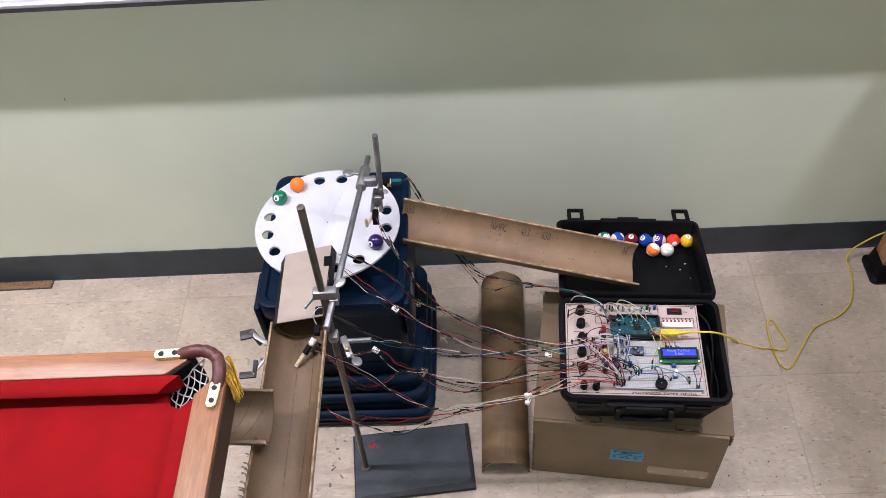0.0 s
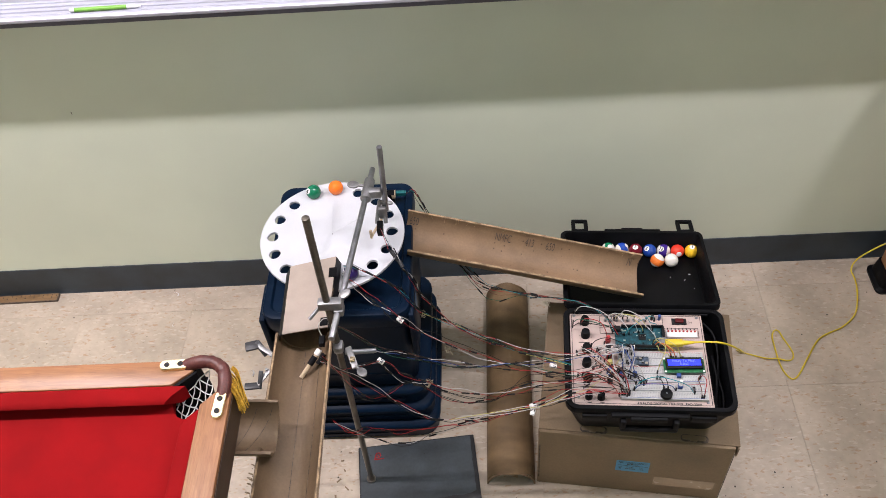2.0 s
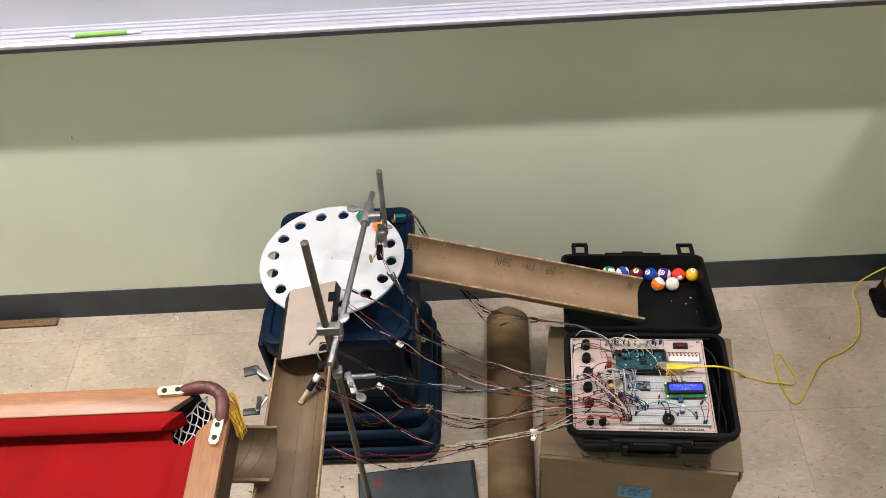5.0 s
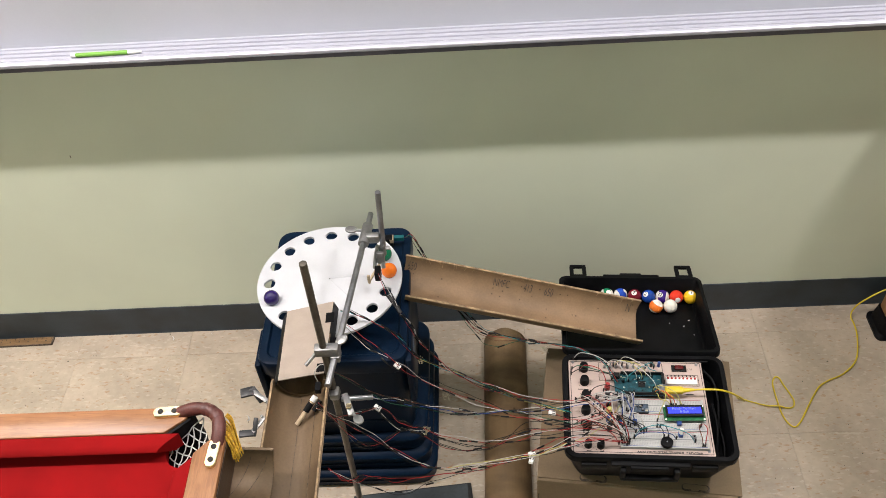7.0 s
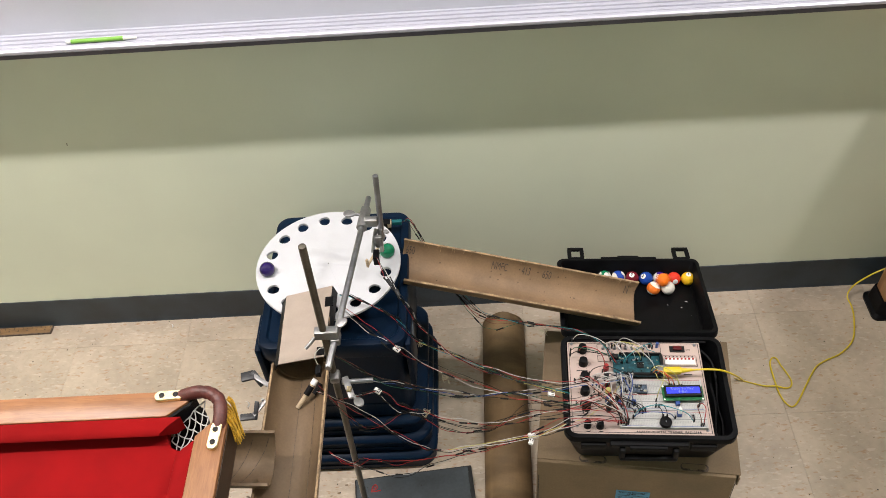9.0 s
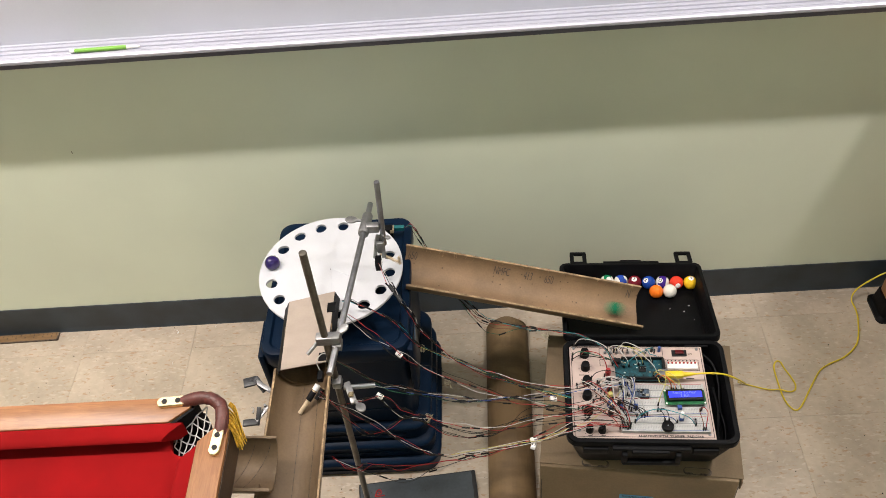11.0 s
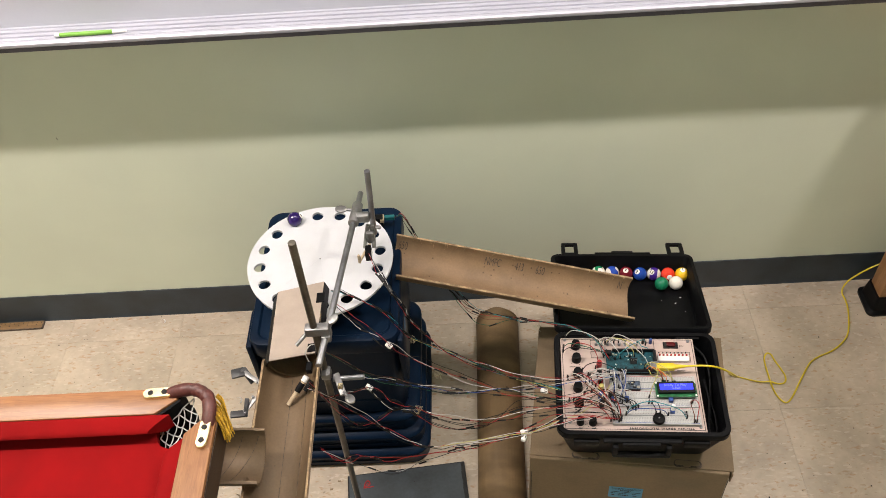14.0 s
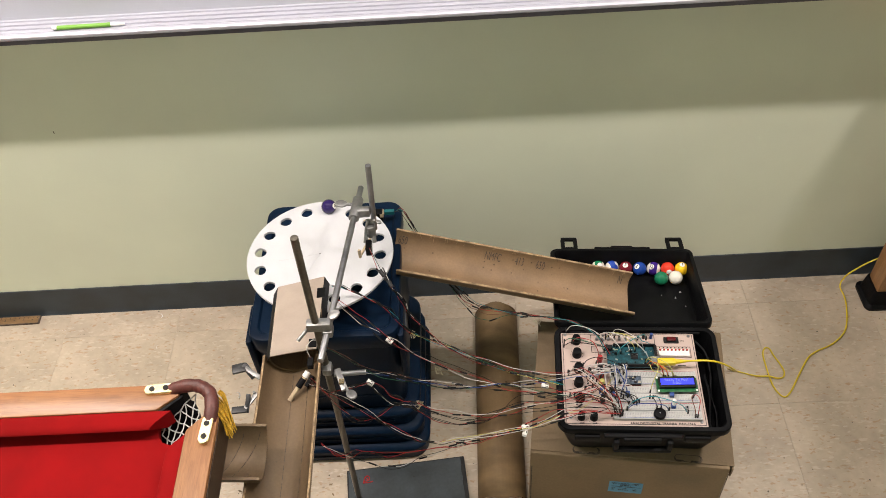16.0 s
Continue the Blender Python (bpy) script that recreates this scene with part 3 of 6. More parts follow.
def side_trough():
    m, L = between((-1.215, -0.815, 0.668), (-1.064, -0.815, 0.651))
    t = root("side_trough", "short grey-brown cardboard half tube from pocket to feed trough", "cardboard trough", at=m)
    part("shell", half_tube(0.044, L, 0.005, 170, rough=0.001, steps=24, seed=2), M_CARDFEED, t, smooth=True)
    for xa, ya, xb, yb in ((0.086, -0.022, 0.116, 0.040), (0.098, -0.040, 0.142, 0.041)):
        pts = [(xa + (xb - xa) * k / 10, ya + (yb - ya) * k / 10, 0.0002 - math.sqrt(0.044 ** 2 - (ya + (yb - ya) * k / 10) ** 2)) for k in range(11)]
        part("pencil_line", tube(pts, 0.0005, 4, 2), M_INK, t, "dark pencil line")


side_trough()


def floor_tube():
    t = root("spare_half_tube", "brown cardboard half tube lying face down on the floor", "cardboard tube", at=pose(-0.681, -0.622, 0.003, 0, 0, 88.2) @ pose(0, 0, 0, 180, 0, 0))
    part("shell", half_tube(0.051, 0.535, 0.004, 178, rough=0.001, steps=40, seed=7, cut=0.005), M_CARDDARK, t, smooth=False)
    for x in (-0.002, 0.5345):
        part("cut_end", half_tube(0.0512, 0.0022, 0.0036, 178, steps=2), M_CARDTUBE, t, "cut end").matrix_basis = pose(x, 0, 0)


floor_tube()


def cover_card():
    t = root("cover_card", "flat grey-brown chipboard sheet roofing the trough end", "card sheet")
    bm = bmesh.new()
    P = [(-1.101, -0.413, 0.560), (-1.013, -0.388, 0.555), (-1.004, -0.597, 0.6075), (-1.084, -0.612, 0.611)]
    lo = [bm.verts.new(p) for p in P]
    hi = [bm.verts.new((x, y, z + 0.0018)) for x, y, z in P]
    bm.faces.new(lo[::-1])
    bm.faces.new(hi)
    for k in range(4):
        bm.faces.new((lo[k], lo[(k + 1) % 4], hi[(k + 1) % 4], hi[k]))
    part("sheet", bm, M_CHIP, t)
    for a, b in ((0, 3), (1, 2)):
        bm = bmesh.new()
        s = -1 if a == 0 else 1
        p, q = Vector(P[a]), Vector(P[b])
        v = [bm.verts.new(c) for c in (p, q, q + Vector((s * (0.014 if s < 0 else 0.004), 0.004, -0.030)), p + Vector((s * (0.012 if s < 0 else 0.006), 0, -0.022)))]
        w = [bm.verts.new(c.co + Vector((s * 0.001, 0, 0))) for c in v]
        bm.faces.new(v)
        bm.faces.new(w[::-1])
        for k in range(4):
            bm.faces.new((v[k], v[(k + 1) % 4], w[(k + 1) % 4], w[k]))
        part("tape_flap", bm, M_TAPE, t, "black tape flap")
    part("tape_tab", box(0.016, 0.030, 0.001, 0, 0, 0, 0, turn=pose(-1.013, -0.440, 0.5705, -14, 0, 4)), M_TAPE, t, "black tape tab")
    part("tape_tab", box(0.014, 0.022, 0.001, 0, 0, 0, 0, turn=pose(-1.012, -0.583, 0.6062, -14, 0, 4)), M_TAPE, t, "black tape tab")


cover_card()


def wood_chips():
    rnd = random.Random(31)
    for k, (x, y) in enumerate(((-1.075, -0.55), (-1.068, -0.575), (-1.08, -0.60), (-1.06, -0.62), (-1.085, -0.64), (-1.058, -0.53))):
        c = root("cardboard_chip", "tiny torn brown cardboard chip on the floor", "cardboard chip", "cardboard chips", at=pose(x, y, 0, 0, 0, rnd.uniform(0, 180)))
        part("chip", box(rnd.uniform(0.006, 0.016), rnd.uniform(0.003, 0.006), 0.0012, 0, 0, 0, 0.0004), M_CARD, c)


wood_chips()


# ---- retort stand ----
def thumb_screw(base, d, parent, name="thumb_screw", wing=0.011, reach=0.026):
    d = Vector(d).normalized()
    p = Vector(base)
    bm = rod(p, p + d * (reach - 0.008), 0.0032, 10)
    q = Matrix.Translation(p + d * reach) @ d.to_track_quat("X", "Z").to_matrix().to_4x4()
    own = bmesh.new()
    bmesh.ops.create_cone(own, cap_ends=True, segments=20, radius1=wing, radius2=wing, depth=0.004)
    bmesh.ops.bevel(own, geom=[e for e in own.edges if abs(e.verts[0].co.z - e.verts[1].co.z) < 1e-6], offset=0.001, segments=2, affect="EDGES", profile=0.5)
    bmesh.ops.transform(own, matrix=q @ Matrix.Diagonal((1.1, 0.8, 1, 1)), verts=own.verts[:])
    part(name, join(bm, own), M_CAST, parent, "alloy thumb screw", smooth=True)


def slab(p, q, wide, thick, bevel=0.0008):
    """A flat bar from p to q, its width level."""
    p, q = Vector(p), Vector(q)
    d = (q - p).normalized()
    side = Vector((0, 0, 1)).cross(d).normalized()
    m = Matrix((d, side, d.cross(side))).transposed().to_4x4()
    return box((q - p).length, wide, thick, 0, 0, -thick / 2, bevel, turn=Matrix.Translation((p + q) / 2) @ m)


def retort_stand():
    s = root("retort_stand", "steel rod retort stand on a dark grey slab base", "retort stand")
    base = box(0.275, 0.165, 0.012, 0, 0, 0, 0.0025)
    bmesh.ops.transform(base, matrix=pose(-0.8935, -0.5925, 0, 0, 0, 5.2), verts=base.verts[:])
    part("base_plate", base, M_IRON, s, "bare dark iron slab", smooth=True)
    wear = random.Random(77)
    rimline = [(-0.134, 0.079), (0.128, 0.079)]
    rimline += [(0.128 + wear.uniform(-0.0015, 0.0015), 0.079 - 0.0125 * k) for k in range(1, 12)]
    rimline += [(0.117 - 0.0208 * k, -0.064 - 0.0007 * k + wear.uniform(-0.0016, 0.0016)) for k in range(12)]
    rimline += [(-0.134, -0.074)]
    coat = prism(rimline, 0.0121, 0.0126, 0)
    bmesh.ops.transform(coat, matrix=pose(-0.8935, -0.5925, 0, 0, 0, 5.2), verts=coat.verts[:])
    part("paint_coat", coat, M_PLATE, s, "worn slate grey paint")
    part("upright_rod", rod((-1.002, -0.605, 0.008), (-0.989, -0.599, 0.9), 0.0064, 18, bevel=0.0008), M_RODDARK, s, "tarnished steel rod", smooth=True)
    part("collar", rod((-1.002, -0.605, 0.012), (-1.002, -0.605, 0.018), 0.0105, 18), M_RODDARK, s)
    mk = tube([(-0.997, -0.5555, 0.0131), (-0.9945, -0.5445, 0.0131), (-0.990, -0.5395, 0.0131), (-0.985, -0.5415, 0.0131), (-0.984, -0.548, 0.0131), (-0.989, -0.552, 0.0131), (-0.9955, -0.5525, 0.0131)], 0.0013, 5, 5)
    tube([(-0.998, -0.5565, 0.0131), (-0.988, -0.5560, 0.0131), (-0.975, -0.5535, 0.0131)], 0.0012, 5, 4, mk)
    tube([(-0.992, -0.5475, 0.0131), (-0.9885, -0.5455, 0.0131), (-0.988, -0.5495, 0.0131)], 0.0008, 5, 4, mk)
    part("marker_sign", mk, M_REDINK, s, "red hand-drawn mark")
    c = part("boss_clamp", box(0.042, 0.017, 0.020, -0.987, -0.601, 0.672, 0.003), M_CAST, s, "silver alloy boss clamp", smooth=True)
    part("jaw", box(0.017, 0.024, 0.016, -0.974, -0.600, 0.657, 0.003), M_CAST, c, smooth=True)
    thumb_screw((-0.974, -0.594, 0.684), (0.8, 0.6, 0.2), c, wing=0.010, reach=0.016)
    part("screw_lever", rod((-1.006, -0.602, 0.676), (-1.024, -0.622, 0.668), 0.0035, 10), M_CAST, c, smooth=True)
    part("cross_rod", rod((-0.982, -0.665, 0.668), (-0.936, -0.235, 0.645), 0.0058, 16, bevel=0.0008), M_STEEL, s, "bright steel cross rod", smooth=True)
    c2 = part("boss_clamp", rod((-0.9455, -0.325, 0.650), (-0.9395, -0.270, 0.647), 0.0105, 18, bevel=0.001), M_CAST, s, "grey alloy boss clamp", smooth=True)
    part("jaw", box(0.026, 0.016, 0.020, -0.927, -0.309, 0.641, 0.004), M_CAST, c2, smooth=True)
    thumb_screw((-0.951, -0.287, 0.650), (-1, 0.15, 0.05), c2, reach=0.021)
    part("hanging_rod", rod((-0.911, -0.308, 0.600), (-0.9055, -0.298, 0.762), 0.0056, 16, bevel=0.0008), M_STEEL, s, "short steel rod", smooth=True)
    thumb_screw((-0.912, -0.312, 0.630), (1, -0.5, 0), c2, wing=0.0055, reach=0.014)
    for dx in (-0.007, 0.007):
        part("clamp_finger", tube([(-0.918 + dx * 0.4, -0.306, 0.625), (-0.920 + dx, -0.314, 0.602), (-0.922 + dx * 1.3, -0.328, 0.582)], 0.0042, 8, 6), M_CAST, s, smooth=True)
    # clamp holding the feed trough
    c3 = part("trough_clamp", box(0.018, 0.022, 0.018, -0.991, -0.608, 0.552, 0.004), M_CAST, s, smooth=True)
    part("clamp_arm", rod((-0.978, -0.621, 0.561), (-0.9215, -0.6185, 0.560), 0.0048, 14, bevel=0.0008), M_STEEL, c3, smooth=True)
    thumb_screw((-0.958, -0.648, 0.560), (0.6, -0.8, 0.15), c3, wing=0.0105, reach=0.023)
    part("clamp_plate", slab((-0.973, -0.612, 0.564), (-0.957, -0.655, 0.560), 0.012, 0.006, 0.002), M_CAST, c3, smooth=True)
    part("clamp_nut", box(0.009, 0.009, 0.006, -0.9625, -0.641, 0.5645, 0.001), M_BRASS, c3, "square brass nut")
    for tip, bend, hook, end, wide in (((-1.1500, -0.6300, 0.603), (-1.1270, -0.6245, 0.603), (-1.1120, -0.6400, 0.590), (-1.0990, -0.6460, 0.598), 0.019), ((-1.1400, -0.7105, 0.601), (-1.1150, -0.7070, 0.598), (-1.1120, -0.6860, 0.612), (-1.0990, -0.6810, 0.606), 0.013)):
        f = part("clamp_finger", slab(Vector(bend) + Vector((-0.004, 0, 0.001)), end, 0.0085, 0.003), M_CAST, s, "bright bent clamp finger", smooth=True)
        part("grip_sleeve", slab(tip, bend, wide, 0.005, 0.0018), M_GRIP, f, "dark grey vinyl sleeve", smooth=True)
        part("grip_fold", slab(Vector(bend) - (Vector(hook) - Vector(bend)) * 0.25, hook, wide * 0.6, 0.004, 0.0015), M_GRIP, f, "dark grey vinyl sleeve fold", smooth=True)
        part("rivet", rod(Vector(end) + Vector((-0.005, 0, 0.001)), Vector(end) + Vector((-0.005, 0, 0.0035)), 0.0025, 10), M_CAST, f, smooth=True)
    return s


retort_stand()

# sweeper servo with its stick arm
PIV = (-0.923, -0.307, 0.574)
servo = root("sweeper_servo", "small black servo motor with taped leads over the disc", "servo motor")
part("body", box(0.012, 0.024, 0.022, -0.924, -0.338, 0.567, 0.0015, turn=None), M_BLACK, servo)
part("label_strip", box(0.0125, 0.012, 0.006, -0.924, -0.338, 0.575), M_WHITE, servo)
arm = part("arm", box(0.052, 0.005, 0.004, 0.026, 0, -0.004, 0.0008), M_STICK, servo, "pale birch stick arm")
arm.matrix_basis = pose(*PIV)
part("end_stick", box(0.005, 0.005, 0.022, 0.050, 0, -0.006, 0.0008), M_STICK, arm)

part("clamp_head", box(0.016, 0.010, 0.030, -0.917, -0.318, 0.588, 0.003), M_CAST, servo, "grey alloy clamp head", smooth=True)
sensor = root("stop_sensor", "small black sensor module with teal plug on the tote", "sensor module")
part("housing", box(0.020, 0.016, 0.030, -0.922, -0.152, 0.460, 0.0015), M_BLACK, sensor)
part("label_strip", box(0.008, 0.0165, 0.010, -0.914, -0.152, 0.478), M_STICK, sensor)
part("plug", box(0.022, 0.009, 0.010, -0.898, -0.146, 0.474, 0.001), M_TEALPLUG, sensor, "teal plug")
# gate servo on the feed trough
gate = root("trough_gate", "wooden stick gate with black tape inside the trough", "gate")
part("arm", rod((-1.052, -0.674, 0.566), (-1.022, -0.640, 0.590), 0.0042, 10), M_STICK, gate, "birch stick", smooth=True)
part("tape_wrap", rod((-1.036, -0.656, 0.579), (-1.026, -0.644, 0.587), 0.0058, 10), M_TAPE, gate, smooth=True)
part("cap", rod((-1.024, -0.642, 0.589), (-1.018, -0.635, 0.594), 0.0056, 10), M_WHITE, gate, smooth=True)
part("sensor", box(0.010, 0.018, 0.012, -1.014, -0.620, 0.592, 0.001), M_BLACK, gate)
part("lead_loop", tube([(-1.014, -0.612, 0.602), (-1.020, -0.600, 0.614), (-1.012, -0.590, 0.622), (-1.003, -0.585, 0.618)], 0.0008, 5, 6), WIRE["white"], gate, "thin white lead")
part("tape_scrap", rod((-1.022, -0.656, 0.580), (-1.010, -0.640, 0.588), 0.0045, 8), M_TAPE, gate)


# ---- pool table ----
def pool_table():
    t = root("pool_table", "small pool table with red felt and oak-look rails", "pool table")
    xr, yf, z, rw = -1.1100, -0.7505, 0.75, 0.045
    xl, yn = xr - 1.02, yf - 0.53
    zb = z - 0.062
    part("rail", prism([(xl, yf), (xl, yf - rw), (xr - 0.097, yf - rw), (xr - 0.066, yf - 0.020), (xr - 0.066, yf)], zb, z), M_OAKX, t, smooth=True)
    part("rail", prism([(xr, yn), (xr, yf - 0.034), (xr - rw, yf - 0.081), (xr - rw, yn)], zb, z), M_OAKY, t, smooth=True)
    part("rail", prism([(xl, yn - 0.002), (xr, yn - 0.002), (xr, yn - rw), (xl, yn - rw)], zb, z), M_OAKX, t, smooth=True)
    part("rail", prism([(xl - 0.002, yn), (xl - 0.002, yf), (xl - rw, yf), (xl - rw, yn)], zb, z), M_OAKY, t, smooth=True)
    part("bed", prism([(xl, yn), (xl, yf - rw - 0.002), (xr - 0.102, yf - rw - 0.002), (xr - 0.101, yf - 0.058), (xr - 0.097, yf - 0.070), (xr - 0.090, yf - 0.080), (xr - 0.080, yf - 0.0845), (xr - rw - 0.002, yf - 0.092), (xr - rw - 0.002, yn)], z - 0.05, z - 0.034, 0), M_FELT, t, "red felt bed")

    def cushion(p, q, inward, slant=0.95):
        """A felt nose along p-q, leaning to the playing side, mitred at the pocket."""
        p, q, n = Vector(p), Vector(q), Vector(inward)
        bm = bmesh.new()
        d = (q - p).normalized()
        prof = [(0.0, -0.002), (0.016, -0.0035), (0.024, -0.007), (0.0265, -0.011), (0.024, -0.015), (0.010, -0.0335), (0.0, -0.0335)]
        rings = []
        for c, e in ((p, 1), (q, -slant / 0.95)):
            rings.append([bm.verts.new(c + n * a + d * e * a * 0.95 + Vector((0, 0, h))) for a, h in prof])
        for k in range(len(prof)):
            j = (k + 1) % len(prof)
            bm.faces.new((rings[0][k], rings[0][j], rings[1][j], rings[1][k]))
        bm.faces.new(rings[0])
        bm.faces.new(rings[1][::-1])
        part("cushion", bm, M_FELT, t, "red felt cushion", smooth=True)

    cushion((xl + 0.001, yf - rw - 0.0005, z), (xr - 0.074, yf - rw - 0.0005, z), (0, -1, 0), 1.15)
    cushion((xr - rw - 0.0005, yn + 0.001, z), (xr - rw - 0.0005, yf - 0.087, z), (-1, 0, 0), 0.85)
    # thin sheet added on the outer side, darker than the rail's oak
    part("side_sheet", box(0.0016, yf - 0.036 - yn, 0.054, xr + 0.0009, (yf - 0.036 + yn) / 2, zb + 0.001, 0.0004), M_OAKDARK, t, "dark brown sheet on the rail side")
    # corner pocket: leather rim, brass plates, black liner, net, fringe
    arc = [(xr - 0.079, yf - 0.0085, z - 0.003), (xr - 0.056, yf - 0.0085, z + 0.006), (xr - 0.034, yf - 0.011, z + 0.007), (xr - 0.0165, yf - 0.024, z + 0.007), (xr - 0.0105, yf - 0.045, z + 0.005), (xr - 0.0115, yf - 0.068, z - 0.004)]
    fold = [0.0105 * (1 - 0.09 * max(math.exp(-((k - c) / 1.1) ** 2) for c in (13, 17, 21, 26)) + 0.012 * math.sin(k * 0.9)) for k in range(41)]
    part("pocket_rim", tube(arc, fold, 14, 8), M_LEATHER, t, "brown leather pocket rim", smooth=True)
    for ax, ay, rz in ((xr - 0.0955, yf - 0.0105, 3), (xr - 0.0135, yf - 0.0845, 87)):
        p = part("brass_plate", loft([(rrect(0.047, 0.0175, 0.0085), -0.003), (rrect(0.047, 0.0175, 0.0085), 0.002), (rrect(0.045, 0.0155, 0.0075), 0.0032)]), M_BRASS, t, "polished brass corner plate", smooth=True)
        p.matrix_basis = pose(ax, ay, z + 0.003, 0, 0, rz)
        for s in (-0.0115, 0.0095):
            part("screw", rod((s, 0, 0.0025), (s, 0, 0.0042), 0.0042, 12), M_BLACKFLAT, p, "black screw head")
    part("pocket_liner", prism([(xr - 0.096, yf - rw - 0.001), (xr - 0.065, yf - 0.020), (xr - 0.065, yf - 0.002), (xr - 0.062, yf - 0.002), (xr - 0.061, yf - 0.022), (xr - 0.093, yf - rw - 0.006)], z - 0.085, z - 0.003, 0.0), M_BLACK, t, "black pocket liner")
    part("pocket_sack", prism([(xr - 0.130, yf + 0.006), (xr - 0.066, yf + 0.012), (xr - 0.052, yf - 0.024), (xr - 0.040, yf - 0.064), (xr - 0.040, yf - 0.11), (xr - 0.130, yf - 0.11)], z - 0.10, z - 0.0655, 0.003), M_BLACK, t, "black pocket sack")
    net = bmesh.new()
    edge_a, edge_b = Vector((xr - 0.046, yf - 0.014, z - 0.012)), Vector((xr - 0.026, yf - 0.058, z - 0.012))
    edge_d, edge_c = Vector((xr - 0.101, yf - 0.050, z - 0.042)), Vector((xr - 0.086, yf - 0.092, z - 0.040))

    def knot(u, v):
        """A point of the net: u along the pocket from the rim, v across it."""
        r = random.Random(u * 31 + v * 7)
        f, g = (u + (0.5 if v % 2 else 0.0)) / 4.5, v / 4
        p = (edge_a.lerp(edge_d, f)).lerp(edge_b.lerp(edge_c, f), g)
        return p + Vector((r.uniform(-0.0026, 0.0026), r.uniform(-0.0026, 0.0026), -0.010 * math.sin(math.pi * g)))

    for v in range(4):
        for u in range(5):
            for du in (0, 1) if v % 2 else (-1, 0):
                if 0 <= u + du < 5:
                    a, b = knot(u, v), knot(u + du, v + 1)
                    tube([a, (a + b) / 2 + Vector((0.0006, -0.0006, -0.001)), b], 0.0010, 5, 4, net)
    tube([knot(u, 0) for u in range(5)], 0.0011, 5, 4, net)
    part("pocket_net", net, M_NET, t, "white cord pocket net", smooth=True)
    rnd = random.Random(5)
    fr = bmesh.new()
    for k in range(34):
        u = rnd.random()
        p = Vector((xr - 0.006 + 0.005 * rnd.random(), yf - 0.016 - 0.040 * u, z + 0.003))
        ln = rnd.uniform(0.025, 0.048)
        tube([p, p + Vector((0.007, -0.006, -ln * 0.3)), p + Vector((0.016 + rnd.uniform(-0.004, 0.004), -0.020 - 0.018 * (1 - u) + rnd.uniform(-0.004, 0.004), -ln))], 0.0010, 4, 4, fr)
    tagged(part("fringe", fr, M_FRINGE, t, "gold thread fringe"), kind="stuff")
    for x in (xr - 0.42, xl + 0.2):
        for y in (yf - 0.30, yn + 0.10):
            part("leg", box(0.05, 0.05, zb - 0.001, x, y, 0, 0.004), M_OAKZ, t)
    part("underside", prism([(xl, yn), (xl, yf - rw - 0.003), (xr - 0.12, yf - rw - 0.003), (xr - rw - 0.003, yf - 0.12), (xr - rw - 0.003, yn)], zb + 0.0005, z - 0.0505, 0), M_BLACKFLAT, t)


pool_table()


